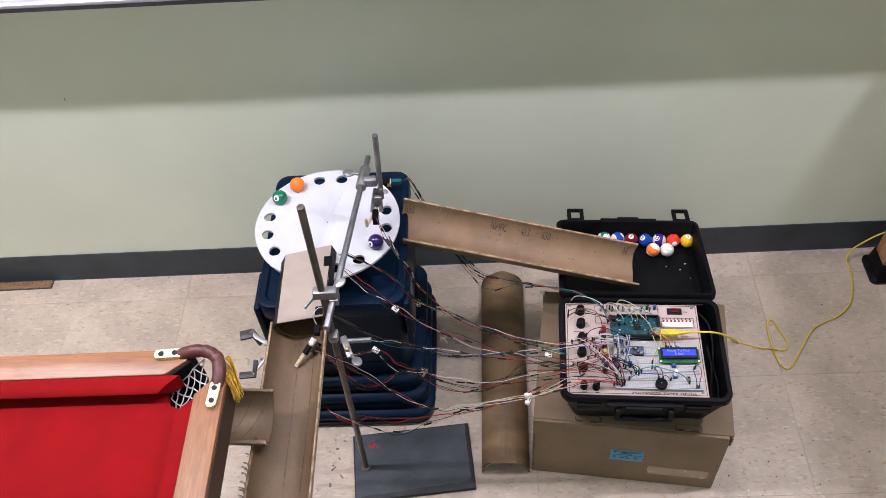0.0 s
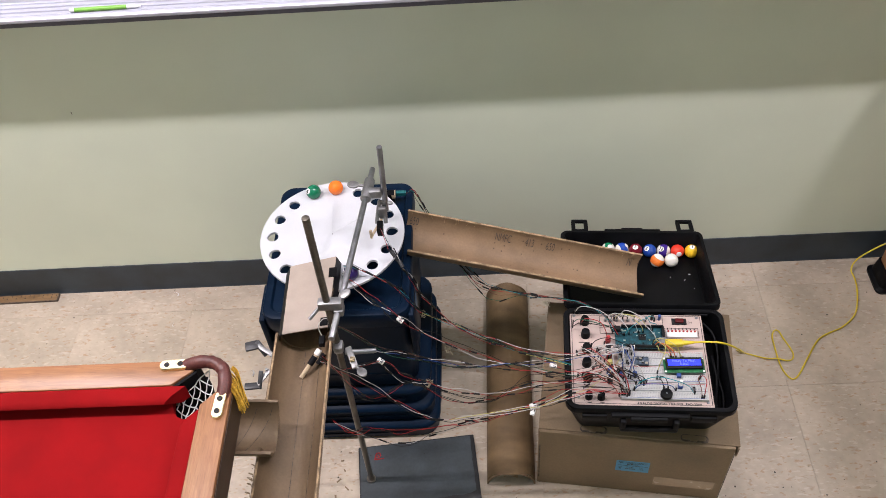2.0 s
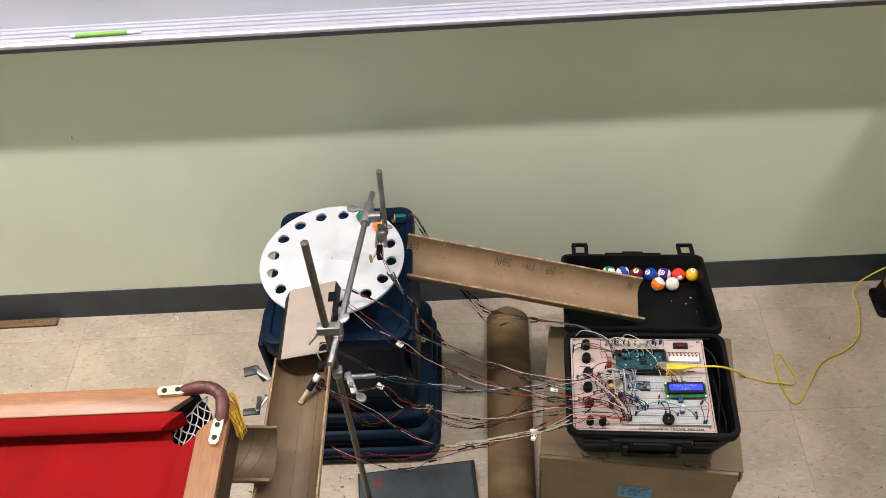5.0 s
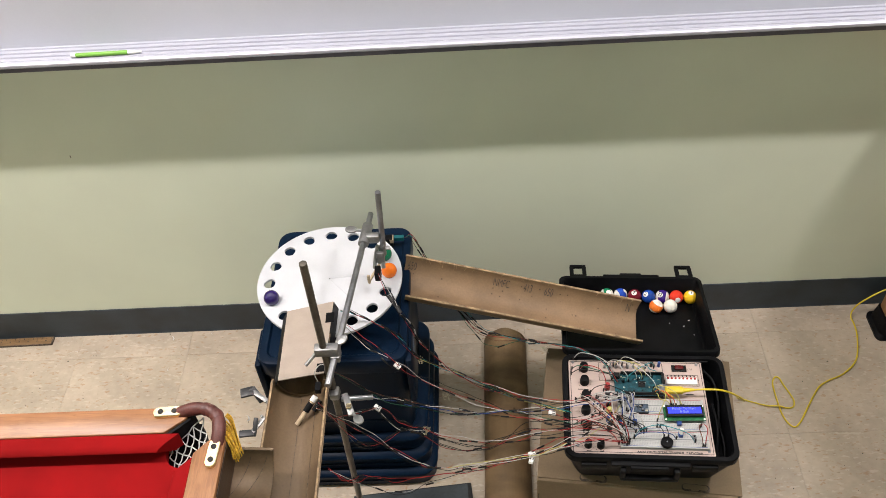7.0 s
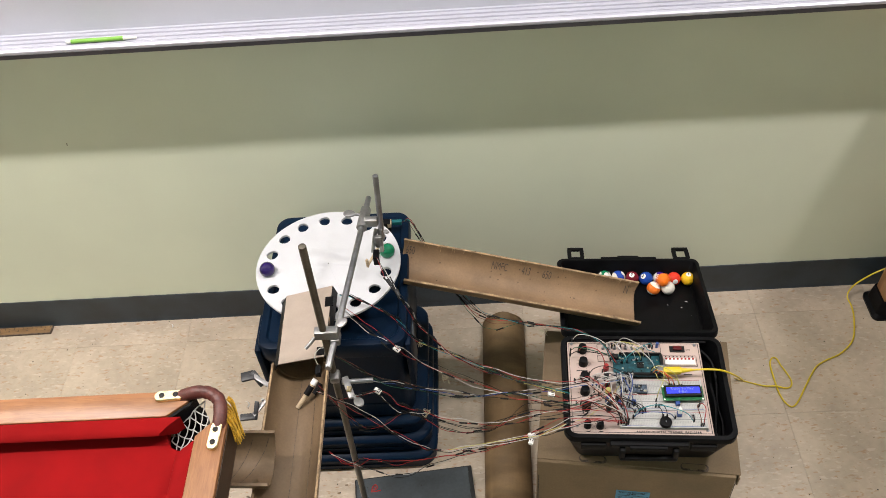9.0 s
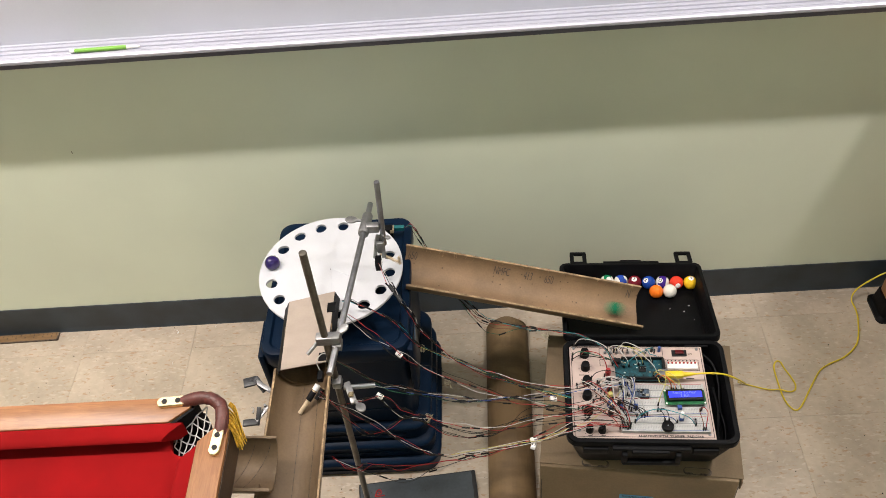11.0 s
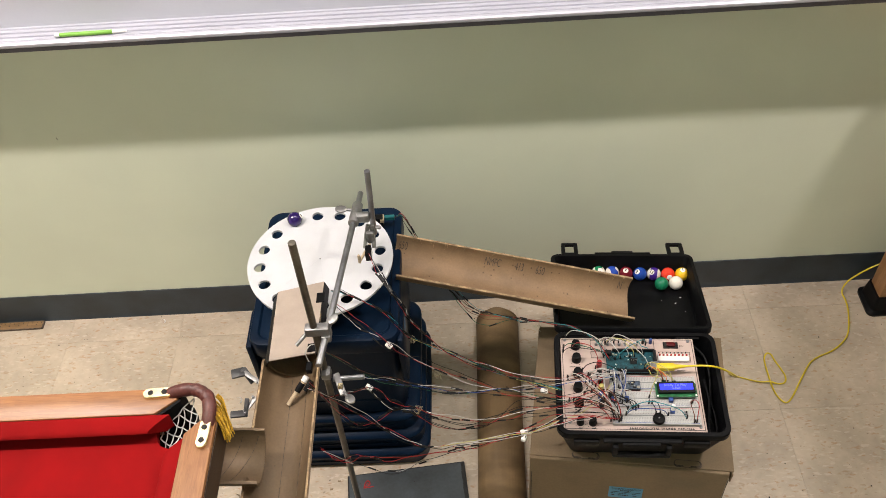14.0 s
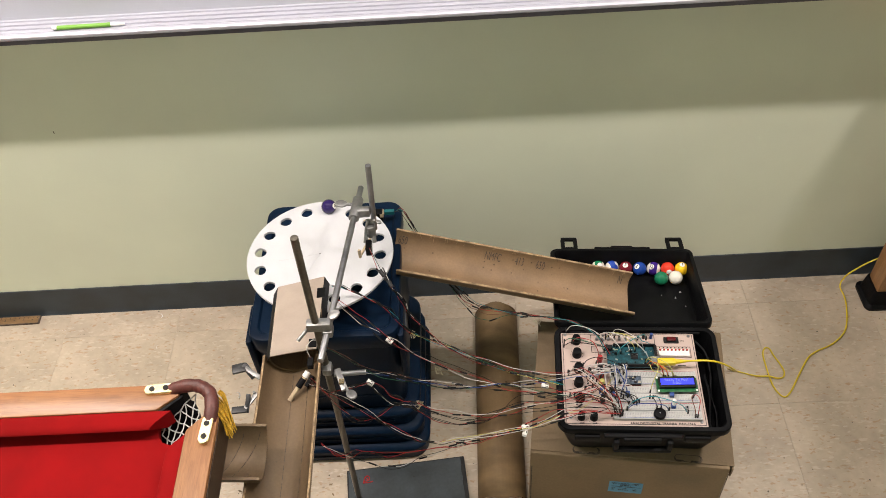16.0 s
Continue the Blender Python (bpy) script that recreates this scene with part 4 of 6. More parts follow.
# ---- box, case and trainer ----
def carton():
    b = root("cardboard_box", "closed brown cardboard carton under the instrument case", "cardboard box", at=pose(-0.402, -0.481, 0, 0, 0, -8.2))
    W, D, Hh = 0.398, 0.335, 0.239
    part("body", box(W, D, Hh - 0.003, 0, 0, 0, 0.003), M_CARD, b)
    part("lid_flap", box(W + 0.008, D - 0.006, 0.003, 0.004, 0.003, Hh - 0.003, 0.001), M_CARD, b)
    side = prism([(-D / 2 + 0.001, Hh - 0.004), (-D / 2 + 0.004, Hh - 0.040), (-D / 2 + 0.030, Hh - 0.034), (D / 2 - 0.03, Hh - 0.036), (D / 2 - 0.002, Hh - 0.004)], 0, 0.003, 0.0006)
    part("side_flap", side, M_CARD, b, "bent corner flap").matrix_basis = pose(W / 2 + 0.0038, 0, 0) @ Matrix(((0, 0, 1, 0), (1, 0, 0, 0), (0, 1, 0, 0), (0, 0, 0, 1)))
    part("corner_seam", box(0.0012, 0.0012, Hh - 0.03, W / 2 + 0.0002, -D / 2 + 0.0008, 0.004), M_INK, b, "dark open corner seam")
    part("corner_seam", box(0.0025, 0.0012, Hh - 0.09, -W / 2 + 0.004, -D / 2 - 0.0004, 0.03), M_INK, b, "dark open corner seam")
    for x in (-0.086, 0.117):
        hole = rrect(0.056, 0.0165, 0.0081)
        part("tab_slot", loft([(hole, Hh + 0.0002), (hole, Hh + 0.0008)]), M_INK, b, "dark tab slot in the lid").matrix_basis = pose(x, -D / 2 + 0.014, 0)
        inner = rrect(0.049, 0.0105, 0.005)
        part("tab", loft([(inner, Hh + 0.0004), (inner, Hh + 0.0016)]), M_CARD, b, "pushed-in card tab").matrix_basis = pose(x - 0.001, -D / 2 + 0.0155, 0)
        part("tab_tip", box(0.014, 0.004, 0.002, x - 0.002, -D / 2 + 0.0095, Hh + 0.0006, 0.0005), M_CARD, b)
    lab = part("label", box(0.070, 0.0006, 0.046, 0.004, -D / 2 - 0.0007, 0.098), M_LABEL, b, "blue shipping label")
    rnd = random.Random(3)
    for z, gap, tall, spans in ((0.1385, 0.001, 0.0011, ((-0.026, 0.034),)), (0.1345, 0.001, 0.0010, ((-0.024, 0.030),)), (0.1285, 0.0015, 0.0032, ((-0.008, 0.014),)), (0.1235, 0.0, 0.0007, ((-0.026, 0.036),)), (0.117, 0.001, 0.0012, ((-0.026, -0.018), (-0.010, 0.006), (0.018, 0.026))), (0.1085, 0.0012, 0.0028, ((-0.024, -0.018), (-0.010, 0.010), (0.020, 0.028)))):
        for x, end in spans:
            while x < end - 0.001:
                w = end - x if not gap else min(rnd.uniform(0.002, 0.006), end - x)
                part("print_bar", box(w, 0.0006, tall, x + w / 2, -D / 2 - 0.0012, z), M_PRINT, lab)
                x += w + gap
    part("clear_tape", box(0.128, 0.0004, 0.036, 0.118, -D / 2 - 0.0006, 0.046), M_TAPECLEAR, b, "strip of clear tape")


carton()
CASE = pose(-0.3985, -0.538, 0.240, 0, 0, -4)


def tray_shell(W, D, Hh, wall, r, floor_t, draft=0.024):
    o, i = rrect(W, D, r), rrect(W - 2 * wall, D - 2 * wall, r - wall * 0.6)
    lip = rrect(W + 0.006, D + 0.006, r + 0.002)
    return loft([(rrect(W - draft - 0.014, D - draft - 0.014, r), 0), (rrect(W - draft, D - draft, r), 0.008), (o, Hh - 0.018), (lip, Hh - 0.016), (lip, Hh - 0.002), (rrect(W + 0.003, D + 0.003, r + 0.001), Hh), (i, Hh), (rrect(W - 2 * wall - 0.004, D - 2 * wall - 0.004, r - wall * 0.6), Hh - 0.006), (rrect(W - 2 * wall - 0.014, D - 2 * wall - 0.014, r - wall * 0.6), floor_t), (rrect(W * 0.3, D * 0.3, 0.01), floor_t)])


def case():
    c = root("instrument_case", "open black hard plastic instrument case on the carton", "hard case", at=CASE)
    W, D, Hh = 0.325, 0.240, 0.122
    part("lower_shell", tray_shell(W, D, Hh, 0.0065, 0.021, 0.06, 0.046), M_BLACK, c, smooth=True).matrix_basis = pose(-0.0015, 0.010, 0)
    # handle, front ribs
    fy = 0.010 - D / 2
    h = part("handle", box(0.112, 0.012, 0.011, -0.004, fy - 0.015, 0.066, 0.004), M_BLACK, c, "black carrying handle", smooth=True)
    for x in (-0.055, 0.047):
        part("handle_arm", box(0.011, 0.015, 0.034, x, fy - 0.012, 0.068, 0.003), M_BLACK, h, smooth=True)
    for x in (-0.110, 0.100):
        part("latch_seat", box(0.050, 0.008, 0.018, x, fy - 0.004, 0.086, 0.003), M_BLACK, c, smooth=True)
    part("front_rib", box(0.150, 0.012, 0.010, -0.004, fy - 0.006, 0.103, 0.003), M_BLACK, c, smooth=True)
    part("handle_pad", box(0.072, 0.014, 0.011, -0.006, fy - 0.010, 0.099, 0.003), M_BLACK, c, smooth=True)
    lid = part("lid", tray_shell(W - 0.002, 0.268, 0.059, 0.0055, 0.016, 0.004), M_BLACK, c, "open lid folded flat", smooth=True)
    lid.matrix_basis = pose(0, 0.1385, 0.112, -13.5, 0, 0) @ pose(0, 0.135, -0.046)
    for x in (-0.118, 0.130):
        l = part("latch", box(0.038, 0.009, 0.007, x, 0.183, 0.049, 0.0015), M_BLACK, lid, "open black latch")
        for s in (-0.015, 0.015):
            part("latch_side", box(0.0095, 0.036, 0.006, x + s, 0.164, 0.049, 0.0015), M_BLACK, l)
        part("latch_foot", box(0.036, 0.008, 0.008, x, 0.145, 0.047, 0.0015), M_BLACK, l)
    part("lid_rib", box(0.130, 0.008, 0.010, 0.005, 0.143, 0.047, 0.002), M_BLACK, lid)
    part("lid_grip", box(0.050, 0.010, 0.006, 0.005, 0.150, 0.049, 0.002), M_BLACK, lid)
    for x in (-0.11, 0.11):
        part("hinge", box(0.05, 0.014, 0.012, x, D / 2 + 0.006, 0.106, 0.003), M_BLACK, c)
    return c


case_ob = case()
cordt = root("power_cord", "black mains cord stowed in the case's side pocket", "cord", at=CASE @ pose(-0.006, 0.008, 0))
part("cord", tube([(0.128, 0.095, 0.112), (0.146, 0.07, 0.108), (0.152, 0.03, 0.098), (0.148, -0.02, 0.09), (0.153, -0.06, 0.085), (0.148, -0.098, 0.08), (0.136, -0.085, 0.085), (0.142, -0.03, 0.098), (0.138, 0.02, 0.102)], 0.0027, 8, 8), M_BLACK, cordt, smooth=True)


# panel space: u to the right, v towards the viewer, from the far left corner
def uv(u, v, z=0.0):
    return (u - 0.1363, 0.1098 - v, z)


PAN = pose(-0.4153, -0.5290, 0.3595, 0, 0, -4)


def trainer():
    p = root("circuit_trainer", "pale pink circuit trainer panel wired with a prototype", "circuit trainer", at=PAN)
    part("panel", box(0.2727, 0.2195, 0.006, 0, 0, -0.006, 0.0015), M_PANEL, p)
    outline = bmesh.new()
    for (u0, v0, u1, v1) in ((0.062, 0.006, 0.192, 0.030), (0.062, 0.034, 0.098, 0.050), (0.193, 0.034, 0.262, 0.060)):
        for a, b in (((u0, v0), (u1, v0)), ((u1, v0), (u1, v1)), ((u1, v1), (u0, v1)), ((u0, v1), (u0, v0))):
            rod(uv(*a, 0.0003), uv(*b, 0.0003), 0.0005, 4, outline)
    b0, b1, c0, c1 = 0.0035, 0.269, 0.0035, 0.216
    for a, b in (((b0, c0), (b1, c0)), ((b1, c0), (b1, c1)), ((b1, c1), (b0, c1)), ((b0, c1), (b0, c0))):
        rod(uv(*a, 0.0003), uv(*b, 0.0003), 0.00055, 4, outline)
    for u, v in ((0.009, 0.006), (0.262, 0.007), (0.012, 0.203), (0.261, 0.209)):
        x, y, _ = uv(u, v)
        part("panel_screw", rod((x, y, 0), (x, y, 0.0016), 0.0032, 12), M_STEEL, p, "small steel screw head")
    part("printed_outline", outline, M_PRINT, p, "thin black printed frames")
    for k, (u, v) in enumerate(((0.031, 0.023), (0.031, 0.056), (0.032, 0.092), (0.031, 0.126), (0.032, 0.161), (0.032, 0.203), (0.056, 0.204))):
        r = 0.0095 if k < 5 else 0.0075
        kn = part("knob", loft([(rrect(2 * r, 2 * r, r * 0.99, 6), 0), (rrect(2 * r, 2 * r, r * 0.99, 6), 0.006), (rrect(1.7 * r, 1.7 * r, r * 0.84, 6), 0.016), (rrect(1.5 * r, 1.5 * r, r * 0.74, 6), 0.0165)]), M_BLACK, p, "black control knob", smooth=True)
        kn.matrix_basis = Matrix.Translation(uv(u, v, 0.0003))
        tick = bmesh.new()
        for a in range(0, 300, 40):
            w = radians(a - 60)
            x, y, _ = uv(u, v)
            rod((x + math.cos(w) * (r + 0.002), y + math.sin(w) * (r + 0.002), 0.0003), (x + math.cos(w) * (r + 0.004), y + math.sin(w) * (r + 0.004), 0.0003), 0.0004, 4, tick)
        part("dial_ticks", tick, M_PRINT, p)
    for (u, v), col in zip(((0.076, 0.072), (0.075, 0.092), (0.076, 0.110), (0.076, 0.129), (0.075, 0.147), (0.075, 0.167)), ("red", "black", "red", "yellow", "blue", "black")):
        x, y, _ = uv(u, v)
        b = part("binding_post", rod((x, y, 0), (x, y, 0.014), 0.0058, 12, bevel=0.001), WIRE[col], p, "%s plastic binding post" % col, smooth=True)
        part("post_cap", rod((x, y, 0.0145), (x, y, 0.020), 0.0048, 12, bevel=0.001), WIRE[col], b, smooth=True)
    for k in range(8):
        x, y, _ = uv(0.074 + 0.0117 * k, 0.017)
        g = part("toggle_switch", rod((x, y, 0), (x, y, 0.004), 0.0035, 8), M_STEEL, p, "small chrome toggle")
        part("lever", rod((x, y, 0.004), (x + 0.001, y - 0.004 + 0.008 * (k % 2), 0.012), 0.0013, 6, r2=0.0018), M_STEEL, g)
    for u, col in ((0.170, "black"), (0.185, "blue")):
        x, y, _ = uv(u, 0.012)
        part("jack_post", rod((x, y, 0), (x, y, 0.014), 0.0032, 10), WIRE[col], p)
    # rocker switch, lamp row
    sw = part("rocker_frame", box(0.030, 0.015, 0.003, *uv(0.2255, 0.018), 0.0007), M_BLACKFLAT, p)
    part("rocker", box(0.018, 0.010, 0.005, *uv(0.2255, 0.018, 0.003), 0.002, turn=None), mat("dark_red_lens", (0.10, 0.006, 0.008), 0.25), sw, "dark red rocker")
    letters("on_word", "ON", 0.0055, M_PRINT, p, Matrix.Translation(uv(0.2475, 0.019, 0.0004)), 0.0001)
    lr = part("lamp_strip", box(0.062, 0.016, 0.004, *uv(0.2275, 0.050), 0.0008), M_WHITE, p, "white eight-lamp strip")
    for k in range(8):
        x, y, _ = uv(0.2005 + 0.0077 * k, 0.0445)
        part("lamp_lens", rod((x, y, 0.004), (x, y, 0.0058), 0.0021, 10), WIRE["red"], lr, "dark red lamp")
        part("socket_slot", box(0.0022, 0.0028, 0.0012, *uv(0.2005 + 0.0077 * k, 0.036), 0), M_PRINT, lr)
    # breadboards
    for k, (v0, v1) in enumerate(((0.097, 0.131), (0.1315, 0.170), (0.1705, 0.2085))):
        bb = part("breadboard", box(0.168, v1 - v0 - 0.0006, 0.0085, *uv(0.178, (v0 + v1) / 2), 0.0008), M_BREAD, p, "white solderless breadboard")
        part("centre_groove", box(0.166, 0.0018, 0.0004, *uv(0.178, (v0 + v1) / 2, 0.0084)), plain("groove_shade", (0.24, 0.25, 0.25), 0.7) if k == 0 else bpy.data.materials["groove_shade"], bb)
        for vv, col in ((v0 + 0.003, "red"), (v1 - 0.003, "blue")):
            part("rail_line", box(0.160, 0.0007, 0.0003, *uv(0.178, vv, 0.0085)), WIRE[col], bb)
        holes = bmesh.new()
        for i in range(52):
            for j in range(10):
                vv = v0 + 0.0055 + (v1 - v0 - 0.011) * j / 9
                if 4 <= j <= 5:
                    continue
                x, y, _ = uv(0.098 + 0.0031 * i, vv)
                vs = [holes.verts.new((x + a, y + b, 0.0087)) for a, b in ((-0.0006, -0.0006), (0.0006, -0.0006), (0.0006, 0.0006), (-0.0006, 0.0006))]
                holes.faces.new(vs)
        tagged(part("contact_holes", holes, bpy.data.materials["groove_shade"], bb), kind="stuff")
    # controller board
    mb = part("controller_board", box(0.1015, 0.0533, 0.0016, *uv(0.141, 0.066, 0.010), 0.0006), M_PCB, p, "teal microcontroller board")
    for u0, u1, v in ((0.104, 0.188, 0.0415), (0.112, 0.188, 0.0905)):
        part("pin_header", box(u1 - u0, 0.0027, 0.0085, *uv((u0 + u1) / 2, v, 0.0116)), M_BLACKFLAT, mb)
    part("pin_header", box(0.0052, 0.045, 0.0085, *uv(0.188, 0.066, 0.0116)), M_BLACKFLAT, mb)
    part("usb_socket", box(0.016, 0.012, 0.011, *uv(0.186, 0.078, 0.0117), 0.0006), M_STEEL, mb)
    part("power_jack", box(0.014, 0.009, 0.011, *uv(0.094, 0.050, 0.0117), 0.0008), M_BLACKFLAT, mb)
    part("chip", box(0.014, 0.014, 0.0014, *uv(0.145, 0.066, 0.0117)), M_BLACKFLAT, mb)
    rnd = random.Random(8)
    for _ in range(26):
        part("component", box(rnd.uniform(0.0012, 0.004), rnd.uniform(0.0012, 0.003), 0.0014, *uv(rnd.uniform(0.10, 0.182), rnd.uniform(0.048, 0.086), 0.0117)), rnd.choice((M_GOLDPIN, M_BLACKFLAT, M_WHITE)), mb)
    part("standoff", box(0.09, 0.045, 0.0098, *uv(0.141, 0.066, 0.0)), M_BLACKFLAT, p)
    # driver board
    nb = part("driver_board", box(0.030, 0.019, 0.0016, *uv(0.138, 0.1245, 0.014), 0.0004), M_PCBB, p, "small slate driver board")
    for v in (0.1160, 0.1330):
        part("pin_row", box(0.029, 0.0024, 0.0055, *uv(0.138, v, 0.0086)), M_BLACKFLAT, nb)
    for _ in range(12):
        part("component", box(rnd.uniform(0.002, 0.006), rnd.uniform(0.0015, 0.004), 0.0012, *uv(rnd.uniform(0.126, 0.150), rnd.uniform(0.118, 0.131), 0.0157)), rnd.choice((M_GOLDPIN, M_BLACKFLAT, M_STEEL)), nb)
    # display
    tl = pose(*uv(0.2205, 0.1345, 0.0), 0, 0, 2.0)
    lb = part("display_board", box(0.080, 0.036, 0.0016, 0, 0, 0.016, 0.0006), M_PCBG, p, "green display board")
    lb.matrix_basis = tl
    part("bezel", box(0.0712, 0.0245, 0.007, 0, 0.001, 0.0177, 0.0008), M_BLACKFLAT, lb, "black display bezel")
    part("screen", box(0.0645, 0.0145, 0.0006, 0, 0.001, 0.0246), M_LCD, lb, "lit blue screen")
    letters("screen_line", "Ready To Play!", 0.0076, M_LCDTEXT, lb, Matrix.Translation((-0.001, 0.0046, 0.0254)), 0.0001, 1.0)
    letters("screen_line", "8-Ball", 0.0076, M_LCDTEXT, lb, Matrix.Translation((-0.001, -0.0026, 0.0254)), 0.0001, 1.0)
    part("support_pins", box(0.042, 0.0026, 0.0076, -0.012, 0.0155, 0.0085), M_BLACKFLAT, lb)
    for x, y in ((-0.037, 0.015), (0.037, 0.015), (-0.037, -0.015), (0.037, -0.015)):
        part("mount_hole", rod((x, y, 0.0177), (x, y, 0.0182), 0.0021, 10), M_WHITE, lb)
    # loose components
    x, y, _ = uv(0.181, 0.200)
    bz = part("buzzer", rod((x, y, 0.0088), (x, y, 0.018), 0.0115, 24, bevel=0.0012), M_BLACK, p, "round black buzzer", smooth=True)
    part("sound_hole", rod((x, y, 0.018), (x, y, 0.0183), 0.0014, 10), M_STEEL, bz)
    for u, v, knob in ((0.209, 0.156, 0), (0.209, 0.181, 1), (0.095, 0.156, 0), (0.124, 0.155, 0)):
        x, y, _ = uv(u, v)
        pt = part("trimmer", box(0.0085, 0.0095, 0.0075, x, y, 0.0088, 0.0008), WIRE["blue"], p, "small blue trimmer")
        if knob:
            part("shaft", rod((x, y, 0.0164), (x + 0.001, y + 0.004, 0.027), 0.0036, 12), M_WHITE, pt, smooth=True)
    x, y, _ = uv(0.235, 0.184)
    bt = part("push_button", box(0.007, 0.007, 0.004, x, y, 0.0088, 0.0005), M_STEEL, p)
    part("button_cap", rod((x, y, 0.0128), (x, y, 0.0148), 0.0018, 10), M_BLACKFLAT, bt)
    letters("panel_title", "ANALOG/DIGITAL TRAINER  PAD-234A", 0.0064, M_PRINT, p, Matrix.Translation(uv(0.187, 0.2140, 0.0004)), 0.0001, 1.12, 0.00025)
    for u, v, w in ((0.028, 0.073, 0.022), (0.033, 0.2145, 0.008), (0.058, 0.2145, 0.008), (0.240, 0.080, 0.016), (0.178, 0.031, 0.02)):
        part("caption_bar", box(w, 0.0016, 0.0004, *uv(u, v, 0.0002)), M_PRINT, p)
    return p


trainer()


# ---- desk at the side ----
def desk():
    d = root("wooden_desk", "oak-coloured wooden desk leg in a black foot cap", "desk")
    for x, y in ((0.340, -0.085), (0.340, -0.64), (1.45, -0.085), (1.45, -0.64)):
        part("leg", box(0.058, 0.058, 0.69, x, y, 0.032, 0.004), M_OAKZ, d, smooth=True)
        f = part("foot_cap", loft([(rrect(0.094, 0.094, 0.016), 0), (rrect(0.096, 0.096, 0.017), 0.008), (rrect(0.078, 0.078, 0.012), 0.014), (rrect(0.068, 0.068, 0.008), 0.056), (rrect(0.060, 0.060, 0.006), 0.057)]), M_BLACK, d, "black plastic foot cap", smooth=True)
        f.matrix_basis = Matrix.Translation((x, y, 0))
    part("desk_top", box(1.32, 0.70, 0.028, 0.855, -0.365, 0.722, 0.004), M_OAKX, d)


desk()

# ---- balls in the lid ----
LIDM = pose(-0.3881, -0.3973, 0.352, 0, 0, -4) @ pose(0, 0, 0, -13.5, 0, 0)
CREAM = (0.76, 0.73, 0.65)


def lid_at(x, y, spin=(0, 0, 0)):
    return LIDM @ pose(x, y, -0.0258, *spin)


pool_ball("pool_ball", "green and cream striped pool ball in the lid", (0.01, 0.20, 0.09), lid_at(-0.052, 0.246), True, (0.2, -0.5, 0.8))
pool_ball("pool_ball", "blue and cream striped pool ball in the lid", (0.02, 0.07, 0.42), lid_at(-0.020, 0.246, (0, 0, 25)), True, (0.6, -0.3, 0.7))
pool_ball("pool_ball", "maroon pool ball in the case lid", (0.16, 0.012, 0.022), lid_at(0.012, 0.243), False, (-0.15, -0.45, 0.9), "7")
pool_ball("pool_ball", "blue pool ball in the case lid", (0.012, 0.06, 0.34), lid_at(0.0442, 0.241), False, (-0.55, -0.45, 0.75), "2")
pool_ball("pool_ball", "purple and cream striped pool ball in the lid", (0.045, 0.015, 0.20), lid_at(0.0764, 0.241, (0, 0, -15)), True, (-0.3, -0.6, 0.7), "12")
pool_ball("pool_ball", "red pool ball in the case lid", (0.72, 0.045, 0.022), lid_at(0.1086, 0.240), False, (0.1, -0.95, 0.1))
pool_ball("pool_ball", "yellow pool ball in the case lid", (0.82, 0.50, 0.02), lid_at(0.1408, 0.240), False, (0.0, -0.2, 0.98), "1")
stripe_ball = pool_ball("pool_ball", "orange and cream striped pool ball in the lid", (0.85, 0.20, 0.03), lid_at(0.058, 0.203), True, (0.8, 0.1, 0.3))
cue_ball = pool_ball("pool_ball", "plain white cue ball in the case lid", CREAM, lid_at(0.090, 0.204), number=False)
orange_ball = pool_ball("pool_ball", "bright orange pool ball riding on the disc", (0.90, 0.19, 0.015), pose(0, 0, 1), False, (-0.5, -0.45, -0.75), "5")
green_ball = pool_ball("pool_ball", "dark green pool ball riding on the disc", (0.006, 0.16, 0.075), pose(0, 0, 1), False, (-0.30, -0.72, 0.62), "6")
purple_ball = pool_ball("pool_ball", "dark purple pool ball riding on the disc", (0.020, 0.008, 0.085), pose(0, 0, 1), False, (-0.62, -0.62, 0.35), "4")


# ---- wires ----
def wire(cols, pts, seed, spread=0.006, r=0.0006, sleeves=2):
    """Strands side by side along one route, with black plug housings on the way."""
    rnd = random.Random(seed)
    for k, col in enumerate(cols):
        off = [Vector((rnd.uniform(-1, 1), rnd.uniform(-1, 1), rnd.uniform(-1, 1))) * spread for _ in pts]
        off[0] *= 0.4
        off[-1] *= 1.5
        line = smooth_line([Vector(p) + o * 1.35 for p, o in zip(pts, off)], 8)
        ph = [rnd.uniform(0, 6.28) for _ in range(4)]
        for i, v in enumerate(line):
            g = min(1, i / 6, (len(line) - 1 - i) / 6)
            line[i] = v + Vector((0, math.sin(i * 0.55 + ph[0]) + 0.6 * math.sin(i * 1.15 + ph[1]), math.sin(i * 0.45 + ph[2]) + 0.6 * math.sin(i * 0.9 + ph[3]))) * 0.0019 * g
        w = root("jumper_wire", "thin %s jumper wire with black plug housings" % col, "wire", "jumper wires")
        part("strand", tube(line, r, 5, 1), WIRE[col], w, smooth=True)
        for s in range(sleeves * 2 + 1):
            i = int(len(line) * rnd.uniform(0.12, 0.85))
            a, b = line[i], line[min(i + 2, len(line) - 1)]
            if (b - a).length > 1e-4:
                d = (b - a).normalized() * 0.0085
                part("plug_housing", rod(a - d, a + d, 0.0016, 6), M_BLACKFLAT, w, "black plug housing")


